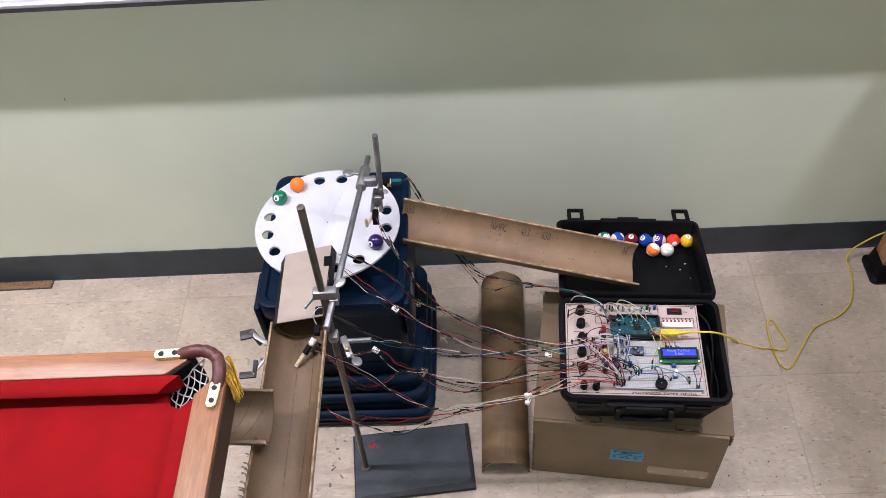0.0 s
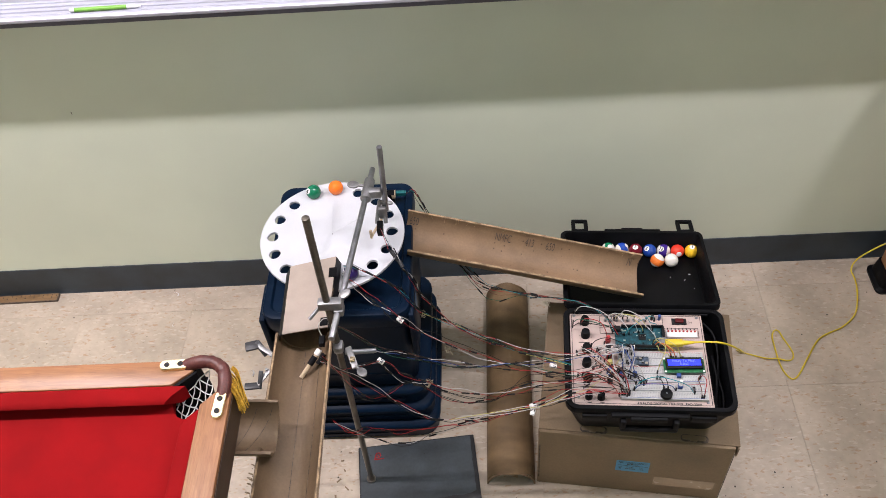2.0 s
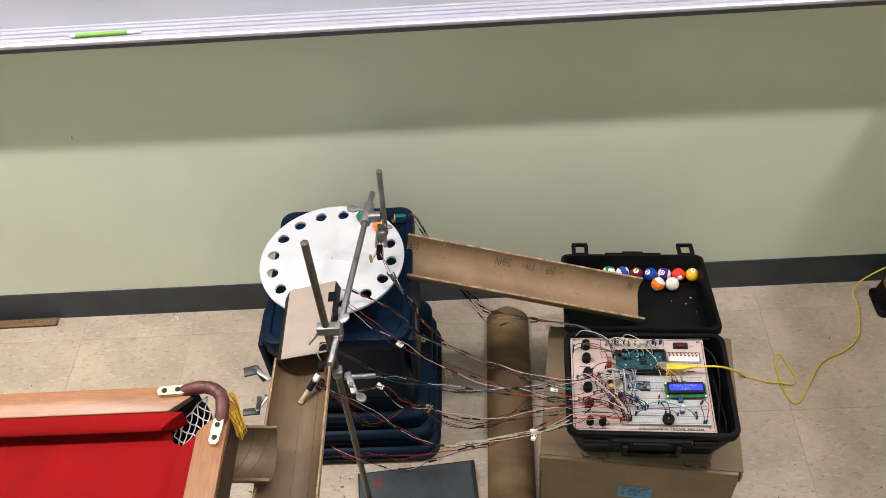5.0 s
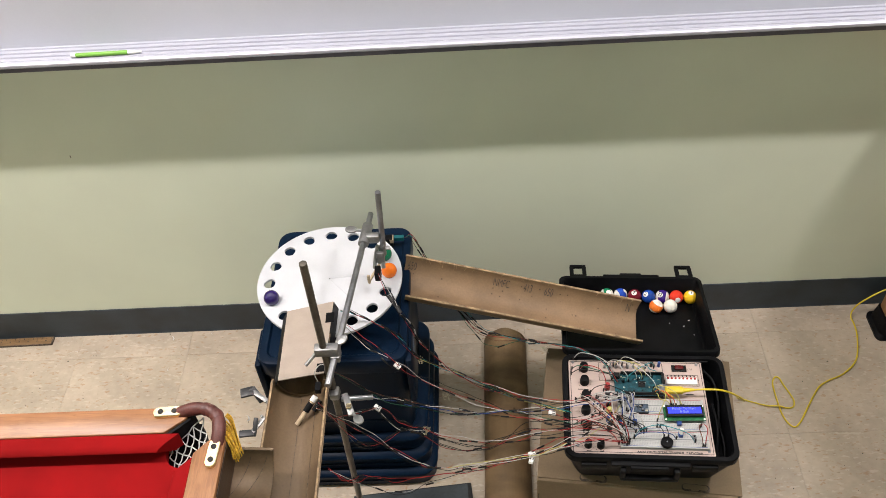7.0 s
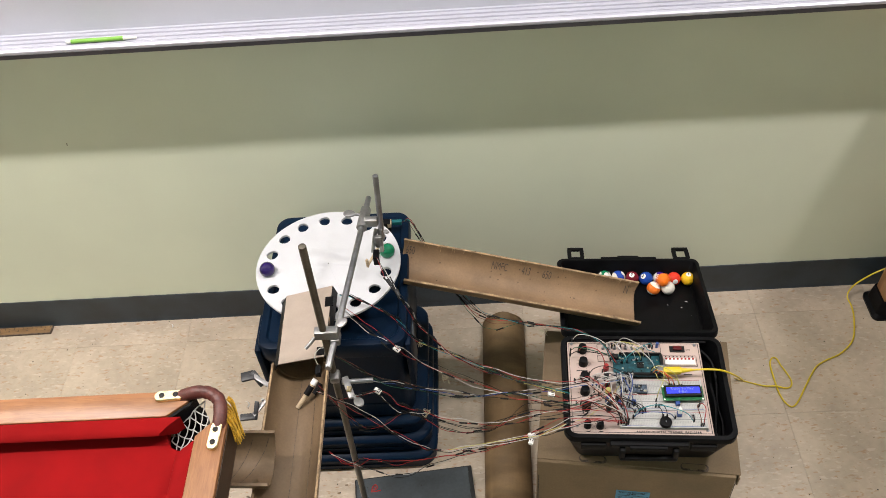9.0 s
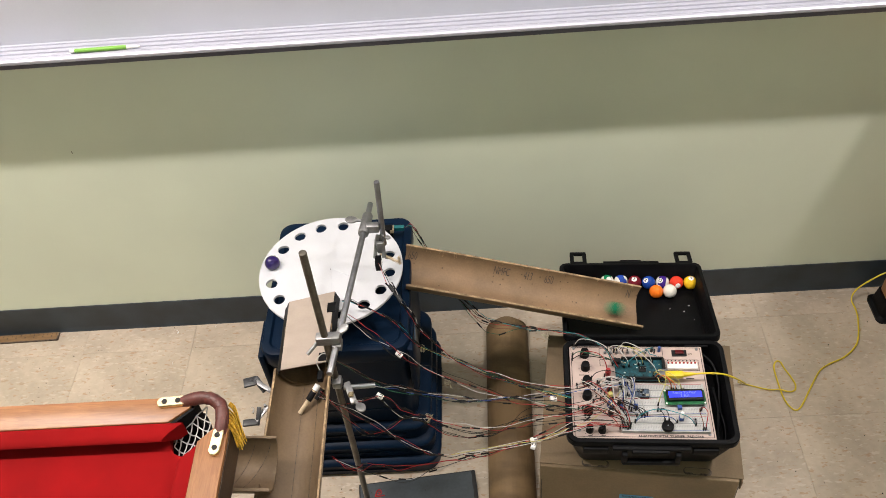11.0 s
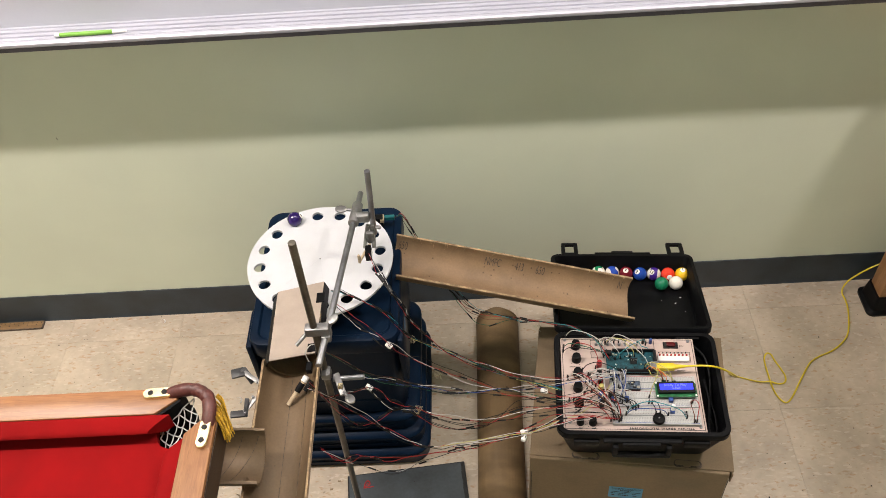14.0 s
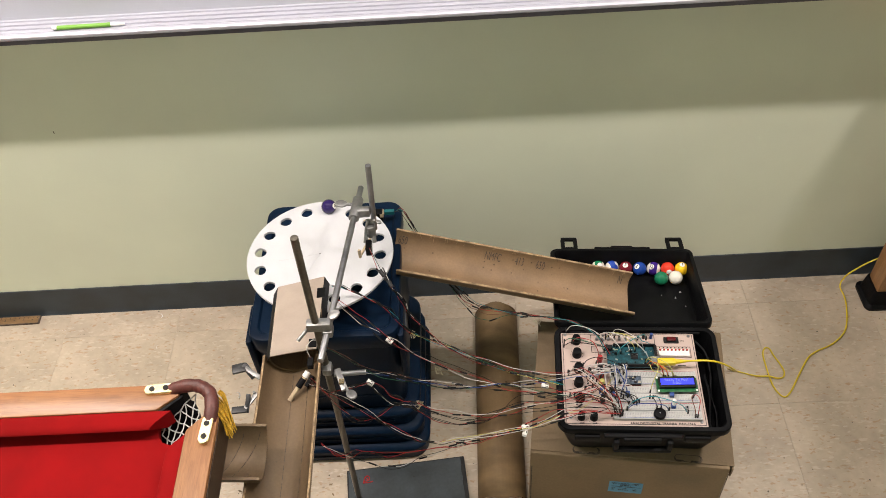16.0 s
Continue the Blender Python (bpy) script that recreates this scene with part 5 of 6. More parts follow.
RA = [(-0.920, -0.352, 0.590), (-0.902, -0.384, 0.560), (-0.886, -0.406, 0.545), (-0.865, -0.415, 0.5), (-0.843, -0.423, 0.45), (-0.783, -0.448, 0.38), (-0.702, -0.47, 0.35), (-0.573, -0.532, 0.388), (-0.487, -0.52, 0.385)]
RB = [(-0.993, -0.43, 0.575), (-0.958, -0.425, 0.552), (-0.892, -0.443, 0.503), (-0.852, -0.436, 0.42), (-0.76, -0.448, 0.37), (-0.668, -0.489, 0.35), (-0.559, -0.563, 0.385)]
RC = [(-0.991, -0.451, 0.57), (-0.945, -0.462, 0.512), (-0.890, -0.492, 0.473), (-0.819, -0.477, 0.38), (-0.727, -0.5, 0.35), (-0.647, -0.546, 0.36), (-0.548, -0.567, 0.38), (-0.50, -0.55, 0.383)]
RD = [(-0.991, -0.578, 0.58), (-0.931, -0.563, 0.48), (-0.85, -0.54, 0.41), (-0.762, -0.532, 0.36), (-0.67, -0.53, 0.35), (-0.561, -0.58, 0.385), (-0.49, -0.585, 0.385)]
RE = [(-0.95, -0.576, 0.5), (-0.892, -0.545, 0.44), (-0.818, -0.542, 0.39), (-0.75, -0.533, 0.36), (-0.647, -0.53, 0.36), (-0.546, -0.538, 0.385), (-0.46, -0.53, 0.39)]
RF = [(-1.009, -0.669, 0.61), (-0.98, -0.65, 0.55), (-0.926, -0.583, 0.47), (-0.887, -0.591, 0.42), (-0.84, -0.588, 0.39), (-0.752, -0.593, 0.35), (-0.673, -0.59, 0.35), (-0.563, -0.599, 0.39), (-0.47, -0.60, 0.385)]
RG = [(-1.008, -0.672, 0.61), (-0.967, -0.637, 0.5), (-0.907, -0.617, 0.38), (-0.844, -0.629, 0.33), (-0.788, -0.632, 0.32), (-0.709, -0.628, 0.33), (-0.636, -0.629, 0.36), (-0.553, -0.612, 0.39), (-0.45, -0.622, 0.378)]
RH = [(-1.044, -0.612, 0.3), (-1.005, -0.628, 0.28), (-0.963, -0.626, 0.29), (-0.905, -0.633, 0.29), (-0.801, -0.634, 0.3), (-0.72, -0.629, 0.32), (-0.636, -0.629, 0.36), (-0.543, -0.622, 0.39), (-0.455, -0.615, 0.378)]
RI = [(-1.038, -0.618, 0.3), (-0.979, -0.627, 0.26), (-0.91, -0.64, 0.24), (-0.837, -0.635, 0.27), (-0.732, -0.628, 0.32), (-0.631, -0.636, 0.37), (-0.555, -0.634, 0.392), (-0.48, -0.61, 0.385)]
RJ = [(-0.80, -0.632, 0.32), (-0.637, -0.637, 0.37), (-0.577, -0.633, 0.392), (-0.507, -0.592, 0.39), (-0.45, -0.55, 0.385)]
RK = [(-0.888, -0.146, 0.479), (-0.862, -0.160, 0.485), (-0.804, -0.20, 0.36), (-0.744, -0.285, 0.345), (-0.696, -0.324, 0.35), (-0.618, -0.354, 0.36), (-0.533, -0.404, 0.392), (-0.478, -0.436, 0.388), (-0.454, -0.483, 0.38)]
RL = [(-1.007, -0.67, 0.62), (-0.982, -0.661, 0.53), (-0.935, -0.64, 0.42), (-0.873, -0.586, 0.4), (-0.799, -0.592, 0.33), (-0.719, -0.589, 0.33), (-0.638, -0.571, 0.36), (-0.562, -0.589, 0.39), (-0.48, -0.56, 0.385)]
wire(("red", "black", "white"), RA, 1, 0.004, sleeves=3)
wire(("red", "black", "teal"), RB, 2, 0.004, sleeves=3)
wire(("yellow", "green"), RB[3:], 3, 0.005, sleeves=1)
wire(("white", "red", "black"), RC, 4, 0.005)
wire(("brown", "black", "green"), RD, 5, 0.005)
wire(("blue", "white", "black"), RE, 6, 0.006)
wire(("white", "red", "black", "black"), RF, 7, 0.006)
wire(("red", "white", "black"), RG, 8, 0.005)
wire(("red", "red"), RH, 9, 0.004, sleeves=1)
wire(("black", "white"), RI, 10, 0.004, sleeves=1)
wire(("yellow", "white"), RJ, 11, 0.004, sleeves=0)
wire(("black", "teal"), RK, 12, 0.004, sleeves=3)
# strands of that bundle that hang apart on the way to its knot
for k, (col, drop, side) in enumerate((("red", 0.006, 0.004), ("brown", 0.016, -0.006), ("green", 0.030, -0.014), ("black", -0.004, 0.007))):
    wire((col,), [RK[0], RK[1]] + [(x - side * 0.5, y - side * 0.2 - abs(drop) * f * 0.6, z - drop * f) for (x, y, z), f in zip(RK[2:6], (0.3, 1.0, 0.9, 0.1))] + RK[6:], 40 + k, 0.001, sleeves=2)
wire(("black", "red", "black"), RL, 13, 0.006)


def white_plug(x, y, z, rz):
    p = root("wire_connector", "small white plastic wire connector", "connector", "wire connectors", at=pose(x, y, z, 0, 20, rz))
    part("shell", box(0.014, 0.009, 0.006, 0, 0, -0.003, 0.001), M_WHITE, p)
    for s in (-0.0025, 0.0025):
        part("contact_slot", box(0.006, 0.0014, 0.0005, 0.002, s, 0.0031), M_BLACKFLAT, p)


for x, y, z, a in ((-0.891, -0.490, 0.473, -35), (-0.926, -0.583, 0.47, -30), (-0.636, -0.629, 0.36, 20), (-0.638, -0.645, 0.363, 70), (-0.59, -0.545, 0.37, 0)):
    white_plug(x, y, z, a)


for x, y, z, a in ((-0.899, -0.389, 0.558, -52), (-0.884, -0.408, 0.547, -58), (-0.889, -0.400, 0.549, -40)):
    p = root("lead_plug", "black plug block on the servo lead", "connector", "lead plugs", at=pose(x, y, z, 0, 25, a))
    part("block", box(0.016, 0.0075, 0.005, 0, 0, -0.0025, 0.0008), M_BLACKFLAT, p)
    part("seam", box(0.0164, 0.0006, 0.0054, 0, 0, -0.0027), M_GRIP, p)


def wire_knot(x, y, z, seed):
    """A twist tie of bare ends where strands are bundled."""
    rnd = random.Random(seed)
    k = root("twist_tie", "pale twist tie round a wire bundle", "twist tie", "twist ties")
    bm = bmesh.new()
    for _ in range(5):
        a = [Vector((x, y, z)) + Vector((rnd.uniform(-1, 1), rnd.uniform(-1, 1), rnd.uniform(-0.5, 0.5))) * 0.009 for _ in range(4)]
        tube(a, 0.0006, 4, 5, bm)
    part("tie", bm, M_GOLDPIN, k)


for i, (x, y, z) in enumerate(((-0.852, -0.436, 0.415), (-0.80, -0.50, 0.375), (-0.84, -0.588, 0.39), (-0.59, -0.385, 0.365))):
    wire_knot(x, y, z, i)


# leads on the panel
def panel_leads():
    rnd = random.Random(21)
    jobs = []
    for _ in range(15):
        jobs.append(((rnd.uniform(0.01, 0.08), rnd.uniform(0.10, 0.18)), (rnd.uniform(0.088, 0.112), rnd.uniform(0.194, 0.205)), rnd.choice(("red", "black", "black", "white", "brown", "black"))))
    for _ in range(13):
        jobs.append(((rnd.uniform(0.030, 0.075), rnd.uniform(0.08, 0.13)), (rnd.uniform(0.092, 0.125), rnd.uniform(0.100, 0.112)), rnd.choice(("white", "white", "white", "black", "grey", "teal"))))
    for _ in range(12):
        jobs.append(((rnd.uniform(0.092, 0.125), rnd.uniform(0.088, 0.10)), (rnd.uniform(0.092, 0.125), rnd.uniform(0.125, 0.165)), rnd.choice(("white", "blue", "black", "white", "grey", "white"))))
    for _ in range(5):
        jobs.append(((rnd.uniform(0.075, 0.10), rnd.uniform(0.145, 0.16)), (rnd.uniform(0.115, 0.145), rnd.uniform(0.172, 0.178)), rnd.choice(("black", "red", "black"))))
    for _ in range(6):
        jobs.append(((rnd.uniform(0.15, 0.19), rnd.uniform(0.07, 0.092)), (rnd.uniform(0.195, 0.225), rnd.uniform(0.114, 0.118)), rnd.choice(("orange", "orange", "white", "red", "brown", "yellow"))))
    for _ in range(9):
        jobs.append(((rnd.uniform(0.070, 0.175), rnd.uniform(0.010, 0.022)), (rnd.uniform(0.095, 0.18), rnd.uniform(0.040, 0.092)), rnd.choice(("white", "yellow", "teal", "white", "white"))))
    for _ in range(4):
        jobs.append(((rnd.uniform(0.004, 0.030), rnd.uniform(0.004, 0.05)), (rnd.uniform(0.070, 0.110), rnd.uniform(0.040, 0.07)), rnd.choice(("black", "red", "white", "green"))))
    jobs += [((0.177, 0.186), (0.166, 0.163), "black"), ((0.185, 0.186), (0.172, 0.163), "black"), ((0.12, 0.188), (0.235, 0.195), "teal"), ((0.12, 0.190), (0.20, 0.189), "blue"), ((0.250, 0.160), (0.252, 0.204), "red"), ((0.248, 0.162), (0.248, 0.204), "brown"), ((0.10, 0.145), (0.140, 0.170), "white"), ((0.168, 0.15), (0.185, 0.085), "yellow")]
    for a, b, col in jobs:
        pa, pb = Vector(uv(*a, 0.012)), Vector(uv(*b, 0.010))
        h = 0.012 + 0.25 * (pa - pb).length * rnd.uniform(0.5, 1.3)
        mid = (pa + pb) / 2 + Vector((rnd.uniform(-0.012, 0.012), rnd.uniform(-0.010, 0.010), h))
        w = root("hookup_lead", "thin %s hook-up lead arched over the panel" % col, "wire", "panel leads", at=PAN)
        part("strand", tube([pa, pa * 0.72 + mid * 0.28 + Vector((0, 0, h * 0.45)), mid, pb * 0.72 + mid * 0.28 + Vector((0, 0, h * 0.45)), pb], 0.00085, 5, 5), WIRE[col], w, smooth=True)
        for p in (pa, pb):
            part("plug_housing", box(0.0026, 0.0026, 0.012, p.x, p.y, 0.007), M_BLACKFLAT, w, "black plug housing")


panel_leads()

# ---- yellow cable, ruler, marker, scraps ----
cab = root("yellow_cable", "yellow moulded data cable trailing over the floor", "cable")
YC = [(-0.335, -0.511, 0.3805), (-0.31, -0.510, 0.381), (-0.272, -0.514, 0.386), (-0.243, -0.514, 0.378), (-0.213, -0.508, 0.350), (-0.179, -0.478, 0.285), (-0.141, -0.389, 0.150), (-0.111, -0.308, 0.035), (-0.086, -0.295, 0.004), (-0.036, -0.313, 0.003), (-0.008, -0.319, 0.0085), (0.012, -0.323, 0.004), (0.028, -0.320, 0.003), (0.035, -0.304, 0.003), (0.031, -0.282, 0.003), (0.022, -0.255, 0.003), (0.017, -0.235, 0.003), (0.007, -0.232, 0.003), (-0.003, -0.250, 0.003), (-0.005, -0.288, 0.003), (-0.004, -0.334, 0.003), (0.003, -0.362, 0.003), (0.016, -0.376, 0.003), (0.034, -0.363, 0.003), (0.062, -0.324, 0.003), (0.088, -0.288, 0.003), (0.108, -0.264, 0.003), (0.134, -0.248, 0.003), (0.174, -0.231, 0.003), (0.209, -0.204, 0.003), (0.230, -0.173, 0.003), (0.249, -0.113, 0.003), (0.253, -0.078, 0.004), (0.250, -0.055, 0.008), (0.256, -0.042, 0.022), (0.275, -0.037, 0.05), (0.327, -0.039, 0.1), (0.40, -0.042, 0.12), (0.6, -0.05, 0.10)]
part("lead", tube(YC, 0.0020, 8, 6), M_YELLOW, cab, smooth=True)
part("plug", box(0.036, 0.0145, 0.011, 0, 0, -0.0055, 0.003, turn=pose(-0.344, -0.5085, 0.3795, 0, 0, -3)), M_YELLOW, cab, "yellow moulded plug", smooth=True)
part("strain_relief", rod((-0.327, -0.5095, 0.380), (-0.304, -0.5105, 0.382), 0.0055, 12, r2=0.0026), M_YELLOW, cab, "tapered yellow sleeve", smooth=True)
part("plug_tip", box(0.014, 0.011, 0.005, -0.366, -0.5075, 0.377), M_STEEL, cab)

ruler = root("wooden_ruler", "worn wooden ruler lying on the floor by the wall", "ruler", at=pose(-2.067, -0.0235, 0.0, 0, 0, 0.7))
part("stick", box(0.305, 0.024, 0.006, 0, 0, 0, 0.001), wood("ruler_wood", (0.24, 0.145, 0.066), (0.15, 0.085, 0.036), (3, 20, 20)), ruler)
for k in range(24):
    part("mark", box(0.0012, 0.004 if k % 2 else 0.007, 0.0003, 0.146 - k * 0.0127, 0.0075, 0.0059), M_PRINT, ruler)
for k in range(11):
    part("numeral_bar", box(0.0035, 0.004, 0.0003, 0.1335 - k * 0.0254, 0.0, 0.0059), M_INK, ruler)
part("edge_strip", box(0.303, 0.0015, 0.0062, 0, 0.0123, 0.0), M_INK, ruler, "dark worn edge")
part("edge_strip", box(0.303, 0.0015, 0.0062, 0, -0.0123, 0.0), M_INK, ruler, "dark worn edge")
part("end_cap", box(0.003, 0.0244, 0.0062, 0.1515, 0, 0.0), M_INK, ruler, "dark worn end")

pen = root("dry_erase_marker", "green dry-erase marker lying on the tray", "marker pen", at=BOARD @ pose(-1.453, -0.065, 0.9412))
M_LIME = plain("lime_plastic", (0.17, 0.38, 0.06), 0.35)
part("barrel", rod((-0.030, 0, 0), (0.072, 0.002, 0), 0.0042, 14, bevel=0.001), M_LIME, pen, "lime green barrel", smooth=True)
part("neck", rod((0.072, 0.002, 0), (0.098, 0.0025, -0.0005), 0.0036, 14, r2=0.0024), M_WHITE, pen, smooth=True)
part("cap_end", rod((-0.039, 0, 0), (-0.030, 0, 0), 0.0041, 14), M_WHITE, pen, smooth=True)


def scrap(x, y, s, seed, z=0.0):
    rnd = random.Random(seed)
    t = root("paper_scrap", "curled white paper scrap on the floor", "paper scrap", "paper scraps", at=pose(x, y, z, 0, 0, rnd.uniform(0, 360)))
    bm = bmesh.new()
    n, sweep = 12, rnd.uniform(2.6, 3.9)
    a, b = [], []
    for k in range(n + 1):
        w = sweep * k / n
        r0, r1 = 0.44 * s, (0.44 - 0.13 * math.sin(math.pi * k / n) - 0.03) * s
        lift = 0.0006 + 0.10 * s * (1 - math.sin(math.pi * k / n))
        a.append((r0 * math.cos(w), 0.7 * r0 * math.sin(w), lift))
        b.append((r1 * math.cos(w), 0.7 * r1 * math.sin(w), lift + 0.10 * s))
    va, vb = [bm.verts.new(p) for p in a], [bm.verts.new(p) for p in b]
    for k in range(n):
        bm.faces.new((va[k], va[k + 1], vb[k + 1], vb[k]))
    g = bmesh.ops.extrude_face_region(bm, geom=bm.faces[:])
    for v in g["geom"]:
        if isinstance(v, bmesh.types.BMVert):
            v.co.z += 0.0004
    part("sheet", bm, M_PAPER, t)


for i, (x, y, s) in enumerate([(-1.578, -0.029, 0.02), (-1.464, -0.015, 0.016), (-1.837, -0.063, 0.01), (-1.565, -0.133, 0.012), (-1.335, -0.577, 0.03), (-0.151, -0.686, 0.016), (-1.328, -0.296, 0.022), (-1.299, -0.314, 0.015)]):
    scrap(x, y, s, i)
for i, (x, y, z) in enumerate(((0.128, 0.170, -0.0405), (0.114, 0.148, -0.0405), (0.084, 0.158, -0.0405), (0.132, 0.118, -0.0405))):
    bit = root("paper_bit", "tiny white paper bit in the black case lid", "paper scrap", "paper bits", at=LIDM @ pose(x, y, z, 0, 0, 40 * i))
    part("bit", box(0.0045 - 0.0010 * i, 0.0022 - 0.0004 * i, 0.0008, 0, 0, 0, 0.0002), M_PAPER, bit)
crumb = bmesh.new()
rnd = random.Random(12)
for x, y in [(-1.903, -0.178), (-1.631, -0.168), (-1.924, -0.231), (-0.086, -0.615), (0.013, -0.673), (-0.016, -0.681), (-0.094, -0.451), (0.255, -0.055), (0.151, -0.188), (-0.182, -0.646), (-0.077, -0.652), (0.072, -0.246), (0.271, -0.122), (-1.726, -0.279), (-1.937, -0.127), (-1.586, -0.013), (-1.852, -0.093), (-1.08, -0.527), (-1.082, -0.592), (-1.072, -0.549), (0.102, -0.481), (0.144, -0.598), (-0.029, -0.535)]:
    own = bmesh.new()
    bmesh.ops.create_icosphere(own, subdivisions=1, radius=0.0021 * rnd.uniform(0.5, 1.2))
    for v in own.verts:
        v.co *= rnd.uniform(0.6, 1.2)
        v.co.z *= 0.5
    bmesh.ops.transform(own, matrix=Matrix.Translation((x, y, 0.001)), verts=own.verts[:])
    join(crumb, own)
for _ in range(150):
    own = bmesh.new()
    bmesh.ops.create_icosphere(own, subdivisions=1, radius=0.0012 * rnd.uniform(0.4, 1.3))
    for v in own.verts:
        v.co *= rnd.uniform(0.6, 1.2)
        v.co.z *= 0.5
    bmesh.ops.transform(own, matrix=Matrix.Translation((rnd.choice((rnd.uniform(-2.2, -1.2), rnd.uniform(-0.2, 0.5), rnd.uniform(-1.1, -0.2))), rnd.uniform(-0.75, -0.03), 0.0005)), verts=own.verts[:])
    join(crumb, own)
tagged(part("dirt_crumbs", crumb, M_DIRT), "dark dirt crumbs strewn over the floor tiles", "dirt", kind="stuff")
scuff = root("wall_scuff", "small dark scuff on the painted wall", "scuff")
part("mark", box(0.0017, 0.0006, 0.007, -1.629, -0.0003, 0.635, 0.0002), mat("scuff_grey", (0.16, 0.15, 0.12), 0.9, var=0.3, scale=300), scuff)

# ---- ceiling fixtures ----
for lx, ly, lw, ld, watts in LAMPS:
    f = root("ceiling_light", "flat white ceiling light fitting", "ceiling light", "ceiling lights", at=pose(lx, ly, CEIL))
    part("housing", box(lw + 0.06, ld + 0.06, 0.045, 0, 0, -0.045), M_WHITE, f)

# ---- floor tiles ----
floor = tagged(part("floor", box(X1 - X0 + 0.3, -Y1 + 0.3, 0.1, (X0 + X1) / 2, Y1 / 2, -0.103), M_GROUT), "cream vinyl tile floor with brown flecks", "floor", kind="structure")


def tile_mesh(name, w, d):
    bm = box(w - 0.0004, d - 0.0004, 0.003, 0, 0, -0.003)
    bmesh.ops.bevel(bm, geom=[e for e in bm.edges if e.verts[0].co.z > -0.001 and e.verts[1].co.z > -0.001], offset=0.0003, segments=1, affect="EDGES", profile=0.5)
    me = bpy.data.meshes.new(name)
    bm.to_mesh(me)
    bm.free()
    me.materials.append(M_TILE)
    return me


FIRST = 0.0865
full, edge = tile_mesh("tile", TILE, TILE), tile_mesh("edge_tile", TILE, FIRST)
rest = bmesh.new()
for i in range(-15, 10):
    for j in range(-1, 20):
        x, y = (i + 0.5) * TILE, -FIRST / 2 if j < 0 else -FIRST - (j + 0.5) * TILE
        if x < X0 or x > X1 or y < Y1 + 0.1:
            continue
        if -10 <= i <= 4 and j <= 7:
            o = new("tile", edge if j < 0 else full)
            o.parent, o.location = floor, (x, y, 0)
        else:
            box(TILE - 0.0004, (FIRST if j < 0 else TILE) - 0.0004, 0.003, x, y, -0.003, bm=rest)
tagged(part("outer_tiles", rest, M_TILE, floor), kind="stuff")


# ---- what moves ----
def disc_turn(t):
    """Degrees that the disc has turned: it steps, waits for the sweeper, and goes on."""
    w = 17.4
    if t < 7.7:
        return -w * t
    if t < 8.68:
        return -w * 7.7
    if t < 9.93:
        return -w * (7.7 + t - 8.68)
    if t < 11.0:
        return -w * (7.7 + 1.25)
    return -w * (7.7 + 1.25 + t - 11.0)


TIMES = [k / 10 for k in range(161)]


def on_disc(a0, t):
    a = disc_turn(t)
    w = radians(a0 + a)
    return pose(DISC_C[0] + RING * math.cos(w), DISC_C[1] + RING * math.sin(w), DISC_Z + 0.0103) @ pose(0, 0, 0, 0, 0, a)


def mix(rows, t):
    """A straight blend of timed tuples."""
    if t <= rows[0][0]:
        return rows[0][1:]
    for a, b in zip(rows, rows[1:]):
        if t <= b[0]:
            k = (t - a[0]) / (b[0] - a[0])
            return tuple(p + (q - p) * k for p, q in zip(a[1:], b[1:]))
    return rows[-1][1:]


RAMPM, RAMPL = between((-0.885, -0.264, 0.492), (-0.372, -0.312, 0.360), 5)
RUN = [(8.2, -0.009, 0.011), (8.32, 0.026, 0.024), (8.4, 0.076, 0.007), (8.5, 0.156, 0.001), (8.6, 0.257, 0.002), (8.7, 0.381, 0.002), (8.8, 0.522, 0.003)]
ORANGE_LID = [(8.8, 0.010, 0.138, 0.01), (8.9, 0.133, 0.166, 0.004), (9.0, 0.077, 0.205, 0.022), (9.1, 0.054, 0.193, 0.0), (9.2, 0.053, 0.175, 0.0), (9.5, 0.046, 0.186, 0.0), (9.9, 0.056, 0.203, 0.0), (11.2, 0.058, 0.206, 0.0), (11.3, 0.052, 0.206, 0.0), (11.4, 0.035, 0.196, 0.0), (11.5, 0.017, 0.192, 0.0), (11.6, -0.002, 0.190, 0.0), (11.8, -0.030, 0.20, 0.0), (12.1, -0.036, 0.2105, 0.0)]
GREEN_LID = [(11.03, 0.010, 0.138, 0.01), (11.13, 0.130, 0.166, 0.004), (11.22, 0.112, 0.200, 0.018), (11.3, 0.083, 0.200, 0.012), (11.4, 0.066, 0.183, 0.0), (11.5, 0.070, 0.187, 0.0), (11.6, 0.090, 0.208, 0.0), (11.8, 0.089, 0.203, 0.0)]
CUE_LID = [(0, 0.090, 0.204), (9.0, 0.090, 0.204), (9.1, 0.089, 0.208), (11.1, 0.089, 0.207), (11.25, 0.118, 0.205), (11.5, 0.122, 0.206)]
STRIPE_LID = [(0, 0.058, 0.203), (9.0, 0.057, 0.202), (9.1, 0.028, 0.202), (9.2, 0.010, 0.203), (9.4, -0.015, 0.195), (9.8, -0.034, 0.175), (10.4, -0.068, 0.2105)]
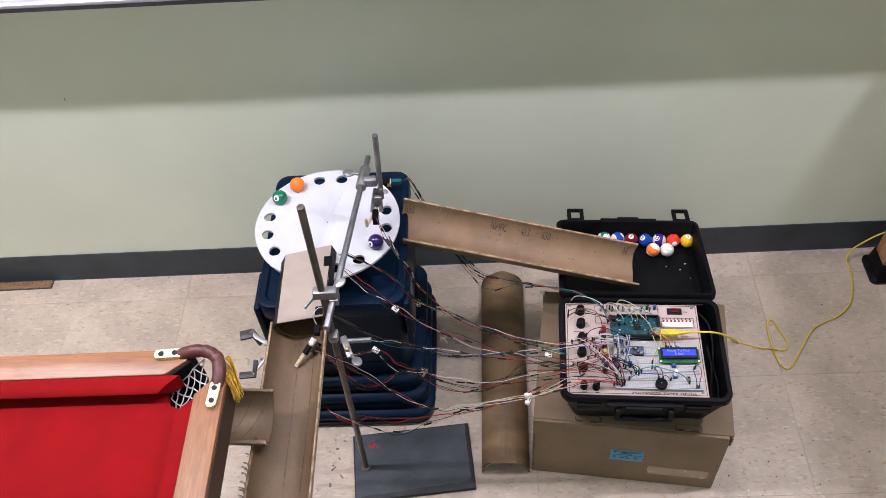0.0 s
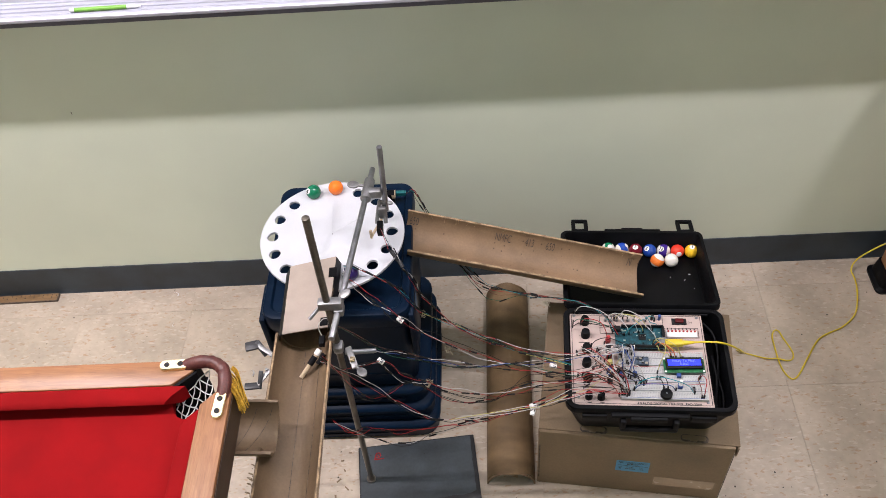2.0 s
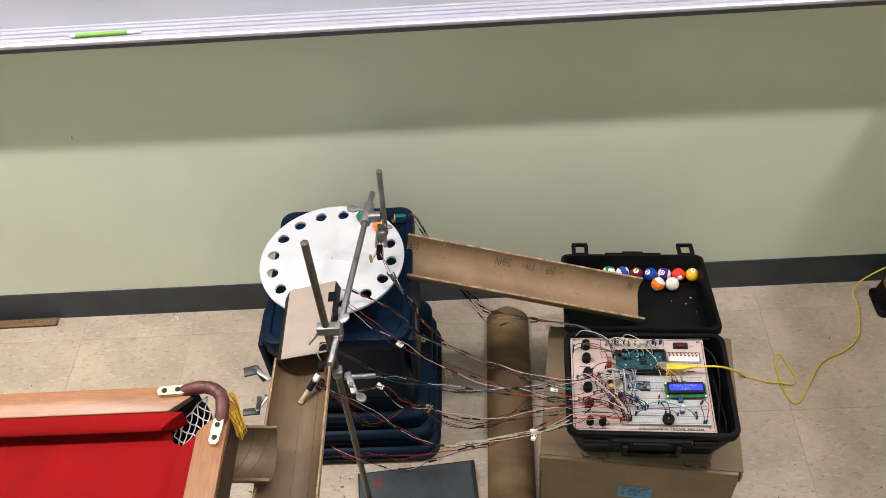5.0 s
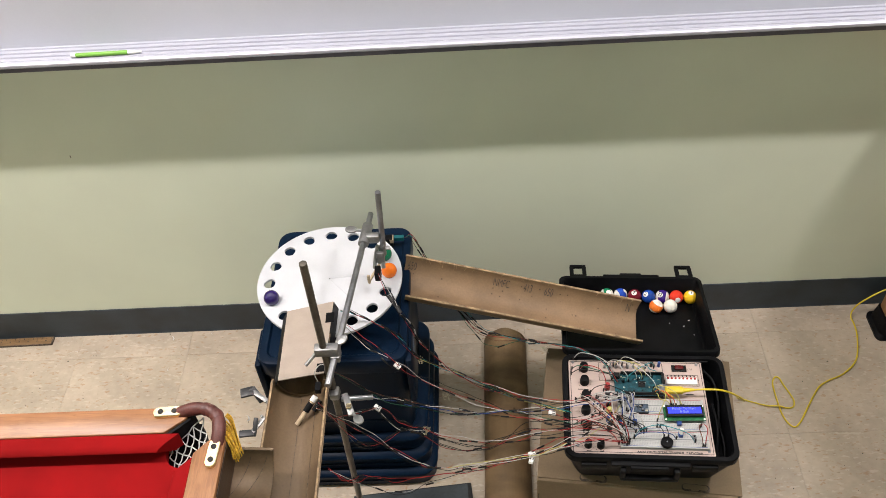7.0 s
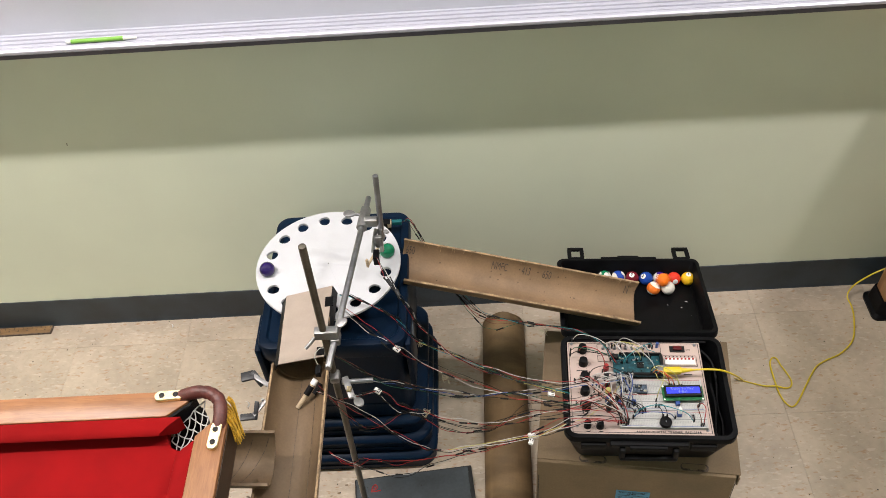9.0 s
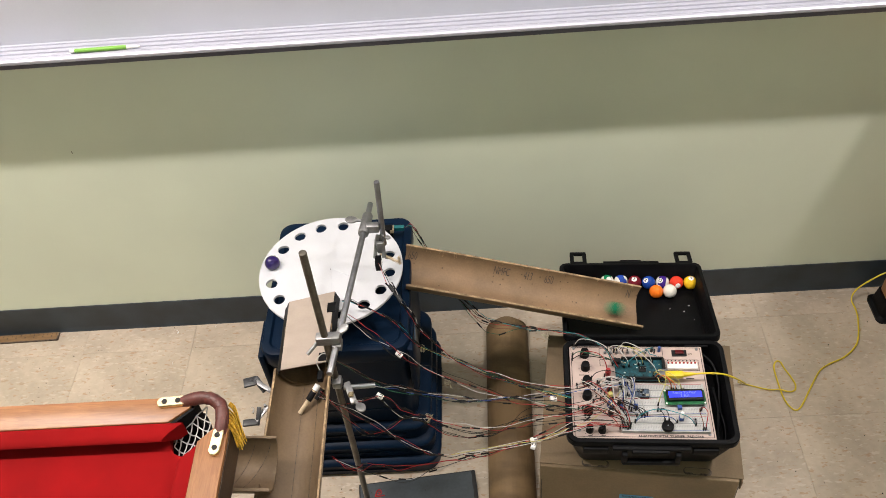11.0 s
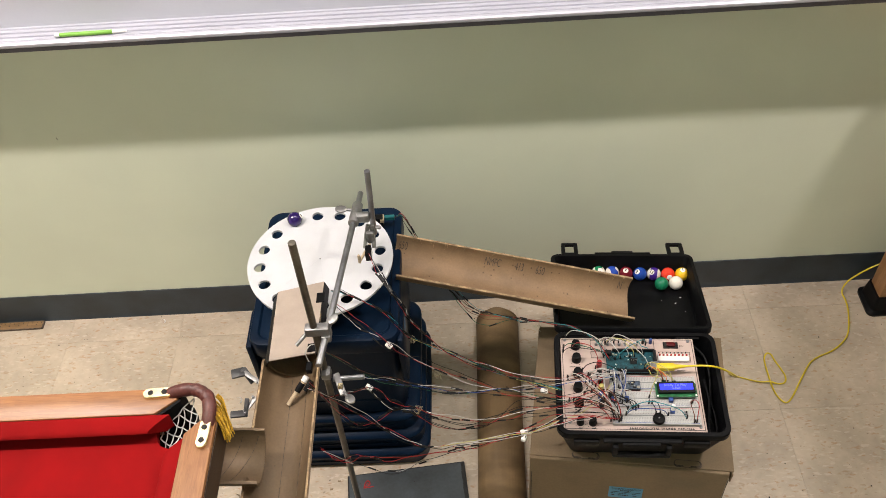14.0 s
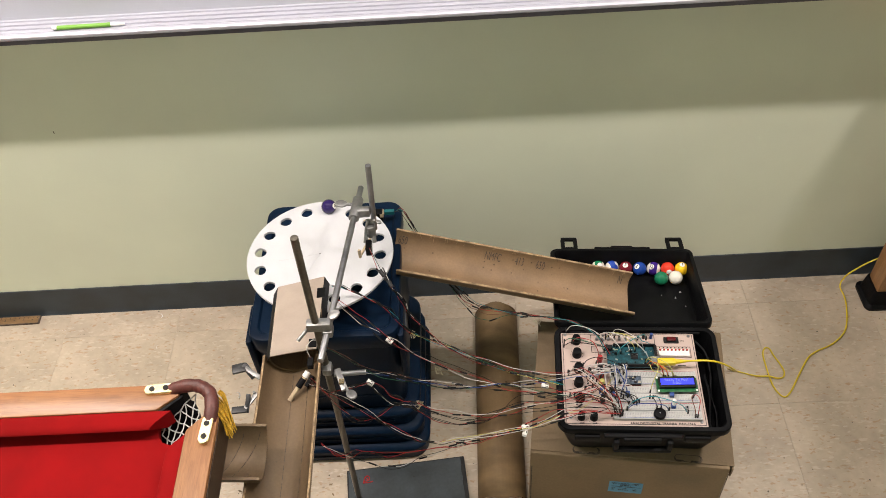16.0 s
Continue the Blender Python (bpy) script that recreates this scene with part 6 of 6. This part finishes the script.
ARM = [(0, -112), (8.1, -112), (8.2, -62), (8.3, -22), (8.4, 2), (8.5, 28), (8.6, 20), (8.7, -8), (8.8, -45), (8.9, -100), (9.0, -112)]
LATER = 2.23


def travelling(a0, start, leave, lid_rows, shift):
    """Disc, then down the trough, then about the lid."""
    rows = []
    for t in TIMES:
        if t <= leave:
            rows.append((t, on_disc(a0, t)))
            continue
        s = t - shift
        if s <= 8.32:
            u = (t - leave) / (8.32 + shift - leave)
            x, y = RUN[1][1:]
            p, q = on_disc(a0, leave).translation, RAMPM @ Vector((x, y, -math.sqrt(0.034 ** 2 - y * y) + 0.006))
            m = Matrix.Translation(p.lerp(q, u))
        elif s < 8.8:
            x, y = mix(RUN, s)
            m = RAMPM @ pose(x, y, -math.sqrt(0.0335 ** 2 - y * y))
        else:
            x, y, up = mix(lid_rows, t)
            m = LIDM @ pose(x, y, up - 0.0258)
        rows.append((t, m))
    # spin at most 80 degrees a step
    out, spin = [], 0.0
    last = None
    for t, m in rows:
        if t > leave:
            if last is not None:
                spin += min(75.0, (m.translation - last).length / 0.016 * 57.3)
            m = Matrix.Translation(m.translation) @ pose(0, 0, 0, 0, spin, 0) @ pose(0, 0, 0, 0, 0, disc_turn(leave))
        last = m.translation.copy()
        out.append((t, m))
    return out


def motions():
    walk(disc_ob, [(t, pose(*DISC_C, DISC_Z, 0, 0, disc_turn(t))) for t in TIMES])
    walk(purple_ball, [(t, on_disc(-32.5, t)) for t in TIMES])
    walk(orange_ball, travelling(125.0, 0, 8.12, ORANGE_LID, 0.0))
    walk(green_ball, travelling(147.5, 0, 10.35, GREEN_LID, LATER))
    walk(cue_ball, [(t, lid_at(*mix(CUE_LID, t), (0, 0, 0))) for t in TIMES])
    walk(stripe_ball, [(t, lid_at(*mix(STRIPE_LID, t), (0, -62 - 60 * max(0, min(1, (t - 9.0) / 0.3)), 20))) for t in TIMES])
    rows = []
    for t in TIMES:
        a = mix(ARM, t if t < 9.6 else t - LATER)[0] if t < 9.6 or t - LATER > 7.9 else -112
        rows.append((t, pose(*PIV, 0, 0, a)))
    walk(arm, rows)


motions()
